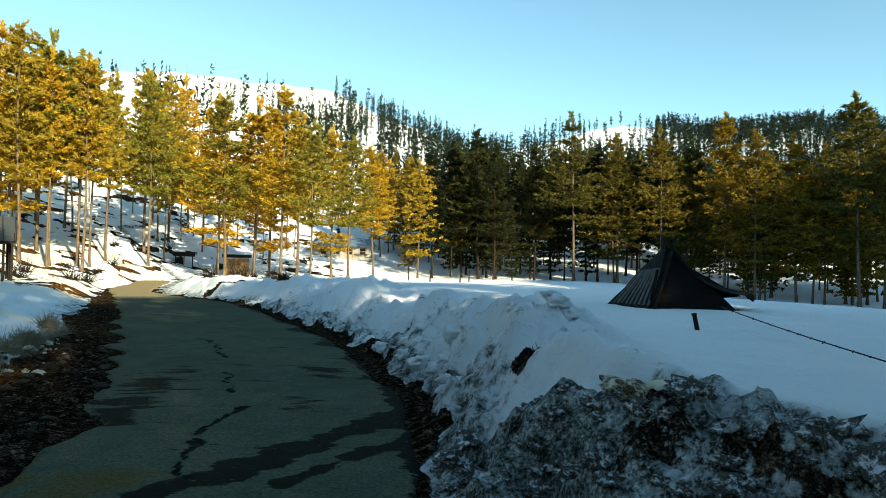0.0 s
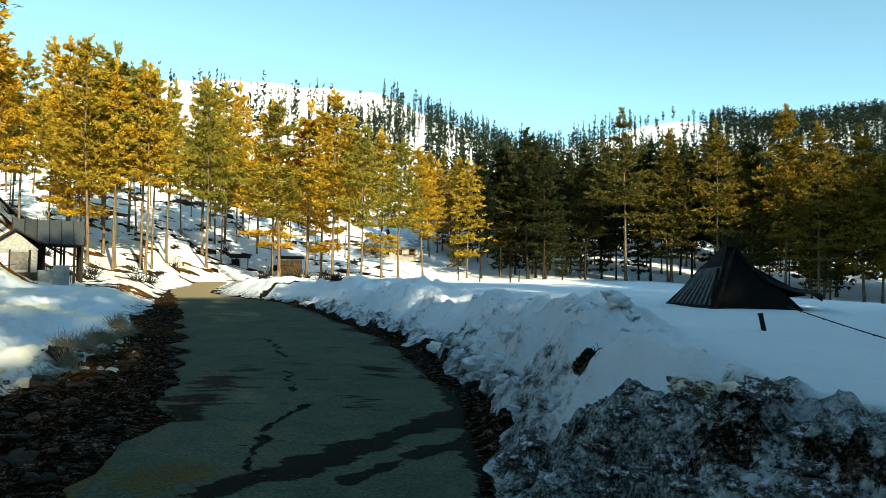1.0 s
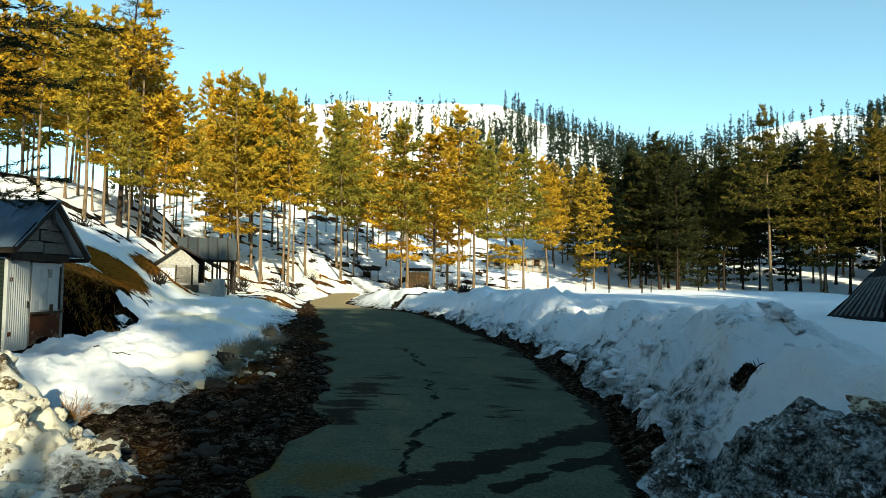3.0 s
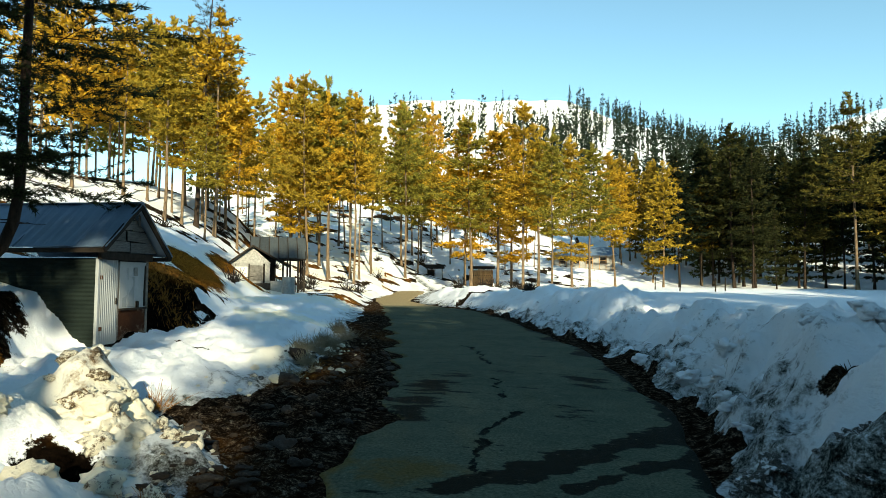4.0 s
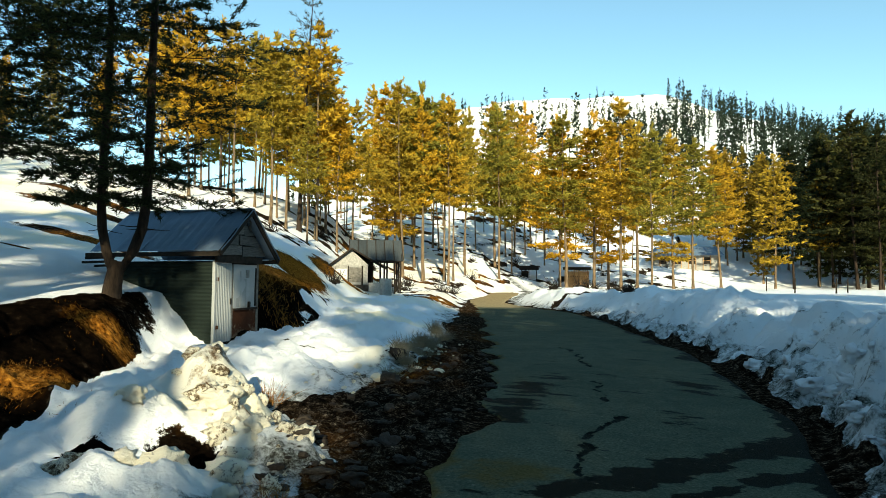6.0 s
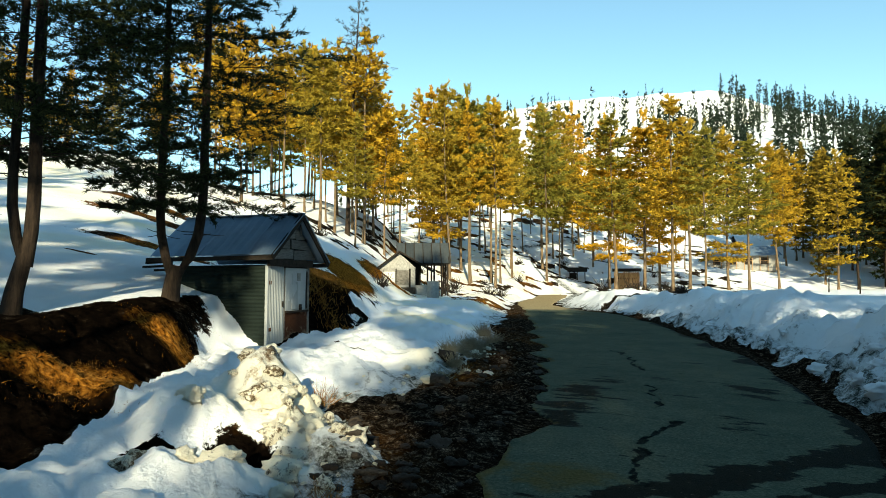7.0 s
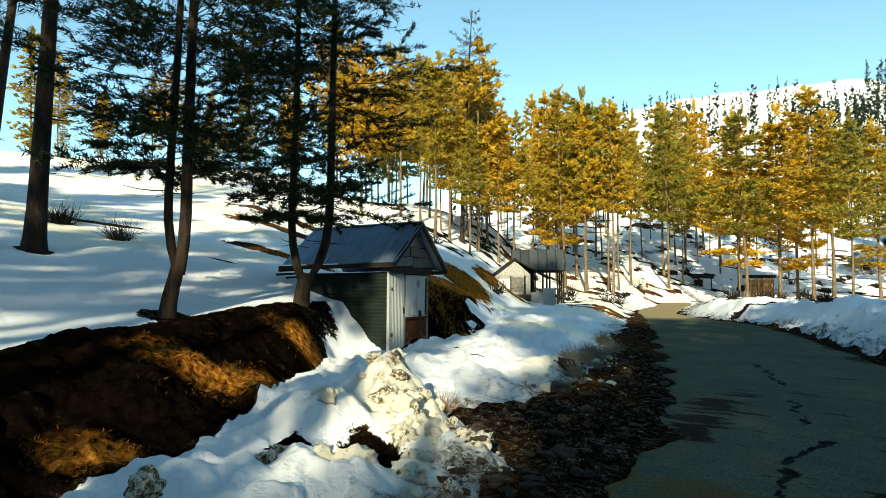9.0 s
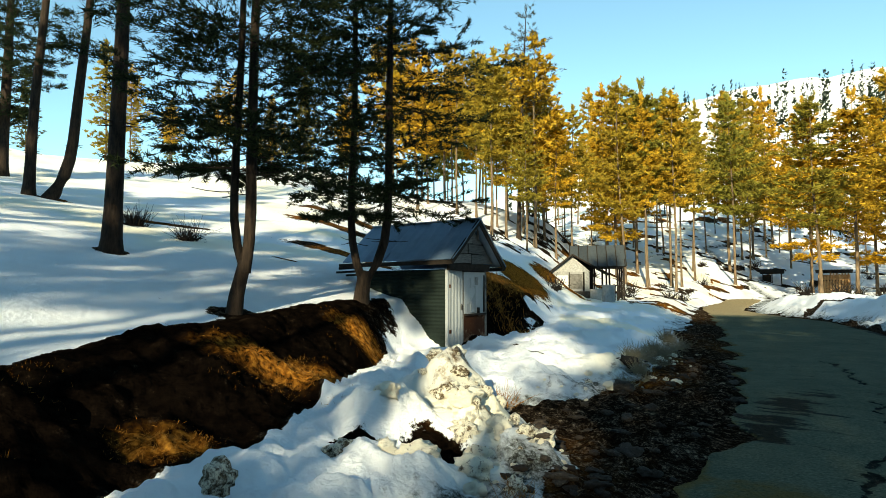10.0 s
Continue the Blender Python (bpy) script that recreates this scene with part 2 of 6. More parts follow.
def step(v, a, b):
    s = np.clip((v - a) / (b - a), 0, 1)
    return s * s * (3 - 2 * s)


def bump_at(x, y, cx, cy, sx, sy=None, turn=0.0):
    c, s = math.cos(radians(turn)), math.sin(radians(turn))
    u, w = (x - cx) * c + (y - cy) * s, -(x - cx) * s + (y - cy) * c
    return np.exp(-(u / sx) ** 2 - (w / (sy or sx)) ** 2)


def left_edge(y):
    return np.interp(y, [-60, -20, 0, 3.9, 5.2, 6.4, 8.57, 12.55, 20.7, 34, 45.5, 50, 55, 60, 80], [5, -1.2, -2.75, -3.07, -3.4, -3.66, -4.51, -6.62, -10.8, -17.9, -23.8, -25.2, -26.6, -28.2, -44])


def right_edge(y):
    return np.interp(y, [-60, -20, 0, 2.4, 3.4, 4.6, 6, 7.92, 10.4, 14.3, 18.6, 25.5, 31.5, 34, 42, 46, 50, 55, 60, 80], [9.5, 3.2, 1.6, 0.9, 0.1, -0.38, -0.42, -0.56, -1.15, -2.45, -4.35, -7.5, -11.0, -13.7, -19.5, -21.1, -22.5, -23.9, -25.5, -42])


def mound_edge(x):
    """How far the dirty part of the ploughed bank reaches."""
    return np.interp(x, [-0.5, 0.1, 0.6, 1.05, 1.65, 1.95, 2.6, 3.3], [5.3, 5.25, 4.95, 4.65, 4.1, 3.3, 2.2, 1.0])


def road_height(y):
    return np.interp(y, [40, 50, 58, 80], [0.0, 0.2, 0.6, 4.2])


def soft_table(th, xs, ys, spread):
    return sum(np.interp((th + spread * k + 180) % 360 - 180, xs, ys) for k in (-1, -0.6, -0.2, 0.2, 0.6, 1)) / 6


BANK_TH = [-180, -150, -60, -40, 0, 5, 17, 25, 33, 38, 41, 48, 55, 59, 63, 70, 78, 86, 110, 150, 180]
BANK_R = [60, 60, 110, 110, 95, 84, 72, 60, 47, 32, 22, 17, 13.3, 11.7, 10.7, 9.4, 8.0, 6.4, 6, 14, 60]


def ridge_angle(th):
    return soft_table(th, [-180, -110, -60, -35, -25, -17, -12, -6, -1, 4, 8, 14, 24, 33, 40, 50, 70, 120, 180],
                     [3, 4, 11.5, 12.9, 12.2, 13.4, 12.2, 11.2, 12.6, 14.4, 15.4, 16.4, 17.0, 15.7, 11.5, 6, 4, 3, 3], 4.0)


def land(x, y):
    """Height of the ground and its cover (earth, grime, straw, shade-dark earth, each 0 to 1), for arrays of places."""
    x, y = np.asarray(x, float), np.asarray(y, float)
    r, th = np.hypot(x - OX, y - OY), np.degrees(np.arctan2(-(x - OX), y - OY))
    lean = np.interp(y, [0, 8, 14, 60], [1.0, 0.95, 0.88, 0.8])
    dl, dr = (left_edge(y) - x) * lean, (x - right_edge(y)) * lean

    wob, rough = fbm(x, y, 0.8, 4, 3), fbm(x, y, 3.2, 4, 8)
    # left verge, right bank of ploughed snow, and the field behind it
    width = np.interp(y, [-10, 2.5, 3.3, 4, 4.8, 5.2, 5.9, 7, 8.6, 11.4, 14, 20, 34, 45], [0.8, 0.6, 0.7, 1.25, 1.65, 2.6, 3.0, 2.4, 1.75, 1.5, 1.35, 1.4, 1.0, 0.6]) + 0.5 * wob
    low = 0.30 * step(dl, width - 0.1, width + 1.6) + step(dl, 0.0, 0.5) * (0.05 + 0.10 * rough + 0.07 * fbm(x, y, 6.5, 3, 47)) + 0.02 * np.clip(r - 14, 0, 26) * step(dl, 0.5, 3)
    low = low + step(dl, width, width + 0.6) * (0.28 * fbm(x, y, 0.55, 3, 21) + 0.06 * rough) * (1 - step(r, 22, 40))
    pile = bump_at(x, y, -5.3, 4.0, 1.1, 0.75, -25)
    low = low + 0.36 * bump_at(x, y, -5.85, 4.35, 0.34, 0.4) + 0.20 * bump_at(x, y, -5.45, 4.2, 0.6, 0.42, -25) + 0.14 * bump_at(x, y, -4.8, 3.9, 0.5, 0.35, -25) + 0.26 * bump_at(x, y, -4.4, 3.8, 0.45, 0.30, -25) + pile * (0.26 * fbm(x, y, 2.0, 4, 26) - 0.26 * np.abs(fbm(x, y, 2.6, 4, 27)) + 0.10) + 0.20 * bump_at(x, y, -4.35, 2.6, 0.35) + 0.28 * bump_at(x, y, -5.35, 3.1, 0.5, 0.35, 20)
    low = low - 0.30 * bump_at(x, y, -4.8, 3.0, 0.32, 0.4) + 0.22 * bump_at(x, y, -7.1, 7.0, 0.9, 0.6, 30) + 0.25 * bump_at(x, y, -6.9, 9.2, 0.5, 0.8) + 0.15 * bump_at(x, y, -8.8, 6.7, 0.8, 0.6)
    low = low * step(dl, -0.05, 0.3)
    crest = 1.02 + 0.42 * fbm(x, y, 0.45, 3, 5) + 0.32 * bump_at(x, y, -2.9, 21, 1.3, 2.2) + 0.22 * bump_at(x, y, 0.1, 8.8, 0.7, 1.0)
    crest = crest + (0.84 + 0.25 * fbm(x, y, 0.8, 3, 6) - crest) * (1 - step(y - mound_edge(x), 0.05, 0.7))
    rise = np.interp(y, [3, 6, 12, 30, 60], [1.7, 1.5, 1.9, 2.4, 3.0])
    face = step(dr + 0.3 * wob, 0.10, 1.0 * rise) * crest
    field = 1.0 - 0.25 * bump_at(x, y, 4.5, 4.5, 3.0, 3.5) - 0.045 * np.clip(x - 5, 0, 40) - 1.6 * step(r, 42, 62) * step(-th, 15, 25) + 0.10 * fbm(x, y, 0.12, 3, 30)
    berm = face + (field - face) * step(dr, 1.15 * rise, 2.2 * rise)
    lumpy = step(dr, 0.05, 0.4) * (1 - step(dr, 1.3 * rise, 2.3 * rise))
    near = 1 - step(y - mound_edge(x) + 0.5 * wob, -0.15, 0.35)
    berm = berm + lumpy * ((0.20 - 0.12 * near) * np.abs(fbm(x, y, 1.6, 4, 40)) + 0.10 * rough + near * (0.20 * fbm(x, y, 1.5, 5, 44) - 0.34 * np.abs(fbm(x, y, 2.1, 5, 45)) + 0.16 * fbm(x, y, 4.4, 4, 48) + 0.10))
    berm = berm - 0.16 * bump_at(x, y, 0.74, 5.95, 0.26, 0.2) + 0.16 * bump_at(x, y, 0.15, 6.2, 0.6, 0.5)
    berm = berm + lumpy * (1 - near) * (1 - step(r, 25, 45)) * (0.20 * fbm(x, y, 2.0, 4, 46) - 0.62 * np.abs(fbm(x, y, 0.85, 3, 49)) - 0.26 * np.abs(fbm(x, y, 2.3, 4, 50)) + 0.14)
    smooth = step(x - 0.12 * (y - 5), 1.0, 1.9) * (1 - step(y, 8, 11)) * (1 - near)
    berm = berm + (field + 0.05 * wob - berm) * smooth
    fins = 0.5 - np.abs(fbm(x * 0.8 + y * 0.6, (y * 0.8 - x * 0.6) * 0.35, 3.4, 4, 51)) * 2.2
    berm = berm + (1 - near) * (1 - smooth) * step(dr, 0.1, 0.4) * (1 - step(dr, 0.55 * rise, 1.0 * rise)) * (1 - step(r, 30, 50)) * 0.13 * fins
    berm = berm + 0.12 * bump_at(x, y, 0.5, 7.4, 0.9, 0.5, 60) + 0.18 * bump_at(x, y, -0.2, 11.0, 0.6, 1.3, 15) - 0.20 * bump_at(x, y, -0.2, 9.3, 0.35, 0.6, 20) - 0.14 * bump_at(x, y, -1.3, 14.0, 0.4, 0.9, 20)
    berm = berm * step(dr, -0.05, 0.2)
    rb = soft_table(th, BANK_TH, BANK_R, 1.2) + 0.5 * fbm(x, y, 0.35, 3, 12) * step(np.abs(th), 36, 42)
    above = step(r, rb - 1.0, rb + 0.6) * step(th, 36, 42)
    low = low + (0.36 + 0.10 * fbm(x, y, 0.3, 3, 23) - low) * above
    z = np.where(dl > 0, low, np.where(dr > 0, berm, -0.06 * step(np.minimum(-dl, -dr), 0.0, 0.4)))
    z = z + (0.9 - z) * step(r, 48, 80) * (1 - 0.8 * step(-th, 12, 25))
    # hill with its cut bank, slopes and mountains
    rb = soft_table(th, BANK_TH, BANK_R, 1.2) + 0.5 * fbm(x, y, 0.35, 3, 12) * step(np.abs(th), 36, 42)
    w = np.interp(th, [38, 41, 48, 55, 59, 63, 71, 82, 110], [2, 4.0, 4.0, 1.8, 3.2, 4.3, 4.3, 3.1, 2.8])
    left = step(th, 35, 41)
    bank_h = np.interp(th, [36, 39, 41, 43, 45, 48, 52, 55, 60, 70, 86, 120, 180], [0.1, 0.2, 0.4, 0.8, 1.2, 1.6, 1.4, 1.0, 0.95, 0.8, 0.55, 0.5, 0.0])
    s = np.clip(r - rb, 0, None)
    up = bank_h * step(r, rb - w, rb) * left
    hill = np.interp(s, [0, 6.7, 16, 40, 52, 85, 160, 500], [0, 1.3, 3.3, 9.4, 10.6, 9.5, 3, 0]) * (1 + 0.2 * fbm(x, y, 0.05, 3, 60) * step(s, 5, 30)) * np.interp(th, [38, 52, 62], [0.68, 0.72, 1.0])
    reach = 420.0
    ridge = reach * np.tan(np.radians(ridge_angle(th)))
    far = np.clip(s / (reach - rb), 0, None)
    climb = np.where(far < 1, np.minimum(far, 1) ** 1.3, 1 - 0.35 * np.clip(far - 1, 0, 2))
    mount = ridge * climb * (1 + 0.10 * fbm(x, y, 0.012, 4, 70)) + 2.0 * step(s, 8, 60) * fbm(x, y, 0.05, 4, 71)
    slope = mount + left * (np.maximum(hill, mount * 0.9) - mount)
    z = z + up + slope
    # an unseen shoulder towards the sun, added behind the camera to shade the forest
    z = z + HILL_H * bump_at(x, y, HILL_X, HILL_Y, 90, 45, HILL_TURN) * step(r, 25, 60)
    z = z - 1.2 * bump_at(x, y, -23.0, 70.0, 5.0, 6.0) - 1.0 * bump_at(x, y, -30.5, 73.8, 4.0, 4.0)
    # the road is cut in
    inside = step(np.minimum(-dl, -dr), -1.2, 0.0) * (1 - step(y, 50, 62))
    z = z + (road_height(y) - 0.06 - z) * np.where(y > 38, inside, 0)
    z = z + 0.03 * step(r, 1, 5) * fbm(x, y, 1.1, 3, 90) * (1 - inside)
    # cover
    earth = np.where((dl > -0.3) & (dl < width) & (y < 47), 1.0 - step(dl, width - 0.25, width), 0.0)
    earth = np.maximum(earth, np.where((dr > -0.4) & (y < 46), (1 - step(dr + 0.5 * wob - np.interp(y, [5.5, 9], [0, 0.13]), 0.0, 0.28)), 0) * (dr > -0.4))
    earth = earth * (1 - np.clip(1.4 * bump_at(x, y, -4.4, 3.8, 0.55, 0.38, -25), 0, 1))
    earth = np.maximum(earth, ((dl < 0) & (dr < 0) & (y < 50)) * 1.0)
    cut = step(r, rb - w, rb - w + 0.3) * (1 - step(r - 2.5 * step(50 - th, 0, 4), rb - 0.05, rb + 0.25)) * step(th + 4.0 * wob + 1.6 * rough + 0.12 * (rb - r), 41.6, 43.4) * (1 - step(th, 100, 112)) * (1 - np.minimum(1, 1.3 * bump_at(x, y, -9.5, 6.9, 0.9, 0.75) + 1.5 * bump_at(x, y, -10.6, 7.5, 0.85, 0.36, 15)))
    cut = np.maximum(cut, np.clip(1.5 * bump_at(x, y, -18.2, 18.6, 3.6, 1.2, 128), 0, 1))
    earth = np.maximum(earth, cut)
    for cx, cy, sx, sy, turn in ((-16.6, 9.3, 2.2, 0.60, 32), (-20.3, 5.4, 1.6, 0.42, 62), (-22.5, 13.0, 3.0, 1.0, 40), (-26, 15.5, 3.2, 1.0, 45), (-14.7, 6.6, 0.5, 0.12, 30), (-14.95, 2.83, 0.42, 0.35, 0), (-24.6, 2.9, 0.9, 0.45, 50), (-9.66, 3.34, 0.4, 0.4, 0), (-29.2, 47.6, 1.4, 0.5, 20), (-28.2, 49.2, 1.3, 0.5, 10), (-15.1, 58.2, 0.8, 0.6, 0), (-19.8, 60.0, 1.0, 0.6, 0), (0.74, 5.95, 0.26, 0.17, 0), (-22.6, 25.3, 3.2, 0.8, 128), (-8.3, 8.15, 0.45, 0.12, 20), (-4.75, 3.15, 0.32, 0.26, 20), (-5.05, 2.55, 0.3, 0.2, 0)):
        earth = np.maximum(earth, 1.1 * bump_at(x, y, cx, cy, sx, sy, turn))
    speck = step(r, 27, 36) * step(th, 4, 9) * (1 - step(th, 52, 58)) * (1 - step(r, 130, 200)) * step(fbm(x, y, 0.55, 4, 37), 0.12, 0.26)
    earth = np.maximum(earth, 0.75 * speck)
    # Three golden patches paint the sun pools on the cut bank.
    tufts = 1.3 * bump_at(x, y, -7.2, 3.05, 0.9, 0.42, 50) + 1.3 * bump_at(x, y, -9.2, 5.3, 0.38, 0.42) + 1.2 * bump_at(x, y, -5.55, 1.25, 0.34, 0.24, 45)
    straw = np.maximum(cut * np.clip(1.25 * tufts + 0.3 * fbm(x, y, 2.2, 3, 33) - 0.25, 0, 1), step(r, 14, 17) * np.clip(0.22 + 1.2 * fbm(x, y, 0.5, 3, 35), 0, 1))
    # Beside the hut, straw above and dark below paint the bank's sunlit top.
    straw = np.where((th > 40) & (th < 52) & (r > 13), cut * step(r, rb - 1.5, rb + 1.0), straw)
    # The pile's sunlit cream goes in through the straw mask.
    straw = np.maximum(straw, np.clip(1.4 * bump_at(x, y, -4.9, 3.9, 1.2, 0.7, -25) + 0.8 * bump_at(x, y, -6.7, 8.9, 0.7, 0.8), 0, 1))
    straw = straw * (1 - np.clip(1.5 * bump_at(x, y, -4.75, 3.15, 0.4, 0.34, 20) + 1.5 * bump_at(x, y, -5.05, 2.55, 0.4, 0.3), 0, 1))
    straw = straw * np.where((dl > -0.5) & (dl < width + 0.3), 0.15, 1.0)
    # Orange of a sunlit far bank top, and two spots of dry brush.
    straw = np.maximum(straw, np.clip(1.2 * bump_at(x, y, -22.6, 25.3, 3.2, 0.8, 128) + 0.3 * bump_at(x, y, -6.4, 8.6, 0.6, 1.0) + 0.25 * bump_at(x, y, -7.6, 11.0, 0.6, 1.2), 0, 1))
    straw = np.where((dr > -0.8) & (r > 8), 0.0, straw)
    grime = np.where(dr > 0, np.maximum((1 - step(dr, 1.2, 2.6)) * (0.20 + 0.5 * fbm(x, y, 0.7, 4, 58)) * (1 - step(r, 30, 60)) + near * lumpy * np.clip(0.84 + 0.6 * fbm(x, y, 1.1, 4, 59), 0.2, 1), 0.66 * (1 - step(dr + 0.3 * wob, 0.3, 1.5))), 0)
    grime = np.maximum(grime, np.where(dl > 0, 0.60 * (1 - step(dl, width, width + 0.8)) * (1 - step(r, 20, 60)), 0))
    grime = np.maximum(grime, pile * np.clip(0.12 + 0.95 * fbm(x, y, 1.8, 4, 28), 0, 0.75))
    earth = np.maximum(earth, np.where(dr > 0, 0.52 * near * lumpy * step(fbm(x, y, 1.7, 4, 52), -0.10, 0.35), 0))
    # Shade-dark earth covers the cut bank and the hollows of the snow pile.
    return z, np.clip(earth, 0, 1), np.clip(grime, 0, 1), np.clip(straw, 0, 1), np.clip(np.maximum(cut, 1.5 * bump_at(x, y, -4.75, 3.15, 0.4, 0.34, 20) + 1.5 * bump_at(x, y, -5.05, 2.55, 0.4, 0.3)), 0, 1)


HILL_X, HILL_Y, HILL_H, HILL_TURN = 131.0, -49.0, 64.0, 35.0


def height(x, y):
    return float(land(np.array([x]), np.array([y]))[0][0])
# ---- end of land ----


def fast_mesh(name, verts, faces, mats, attrs=None, smooth=False, mat_index=None):
    """A mesh from arrays: verts (n, 3), faces (m, 3 or 4)."""
    me = bpy.data.meshes.new(name)
    verts, faces = np.asarray(verts, np.float32), np.asarray(faces, np.int32)
    k = faces.shape[1]
    me.vertices.add(len(verts))
    me.vertices.foreach_set("co", verts.ravel())
    me.loops.add(faces.size)
    me.loops.foreach_set("vertex_index", faces.ravel())
    me.polygons.add(len(faces))
    me.polygons.foreach_set("loop_start", np.arange(0, faces.size, k, dtype=np.int32))
    if smooth:
        me.polygons.foreach_set("use_smooth", np.ones(len(faces), bool))
    for m in mats:
        me.materials.append(m)
    if mat_index is not None:
        me.polygons.foreach_set("material_index", np.asarray(mat_index, np.int32))
    for key, values in (attrs or {}).items():
        a = me.attributes.new(key, "FLOAT", "POINT")
        a.data.foreach_set("value", np.asarray(values, np.float32))
    me.update(calc_edges=True)
    return me


def grid_faces(n, m):
    """Quads of a grid of n rows and m columns."""
    i = (np.arange(n - 1)[:, None] * m + np.arange(m - 1)[None, :]).ravel()
    return np.stack([i, i + 1, i + m + 1, i + m], 1)


def build_ground():
    angles = np.radians(np.concatenate([np.arange(-178, -44, 2.0), np.arange(-44, 94, 0.25), np.arange(94, 182.1, 2.0)]))
    rad = np.concatenate([np.geomspace(0.35, 1.6, 12)[:-1], np.geomspace(1.6, 26, 250)[:-1], np.geomspace(26, 125, 130)[:-1], np.geomspace(125, 3200, 62)])
    rr, aa = np.meshgrid(rad, angles, indexing="ij")
    x, y = OX - rr * np.sin(aa), OY + rr * np.cos(aa)
    z, earth, grime, straw, shaded_earth = land(x.ravel(), y.ravel())
    verts = np.stack([x.ravel(), y.ravel(), z], 1)
    me = fast_mesh("ground", verts, grid_faces(len(rad), len(angles)), [M_GROUND], {"earth": earth, "grime": grime, "straw": straw, "shaded_earth": shaded_earth}, True)
    bm = bmesh.new()
    bm.from_mesh(me)
    bm.verts.ensure_lookup_table()
    bmesh.ops.remove_doubles(bm, verts=[v for v in bm.verts if abs(math.hypot(v.co.x - OX, v.co.y - OY)) > 0 and v.co.y < OY and abs(v.co.x - OX) < 0.04 * abs(v.co.y - OY)], dist=0.0005)
    inner = [e for e in bm.edges if e.is_boundary and (e.verts[0].co.xy - Vector((OX, OY))).length < 0.5]
    bmesh.ops.contextual_create(bm, geom=inner)
    bm.to_mesh(me)
    bm.free()
    tagged(new("ground", me), "snow-covered ground with bare earth verges and a cut bank", "ground", kind="structure")


CRACKS = (([(-2.14, 4.79), (-2.27, 5.36), (-2.46, 6.29)], 0.030), ([(-2.44, 6.2), (-2.5, 6.82), (-2.46, 7.15)], 0.05), ([(-2.80, 7.84), (-2.95, 8.4), (-3.4, 9.6)], 0.03),
          ([(-4.0, 11.26), (-4.38, 11.97), (-4.76, 13.0), (-5.5, 14.0)], 0.055), ([(-4.0, 11.2), (-3.6, 11.0)], 0.03))


def near_line(x, y, pts):
    """Distance of places from a bent line."""
    out = np.full(np.shape(x), 1e9)
    for (ax, ay), (bx, by) in zip(pts, pts[1:]):
        t = np.clip(((x - ax) * (bx - ax) + (y - ay) * (by - ay)) / ((bx - ax) ** 2 + (by - ay) ** 2), 0, 1)
        out = np.minimum(out, np.hypot(x - ax - t * (bx - ax), y - ay - t * (by - ay)))
    return out


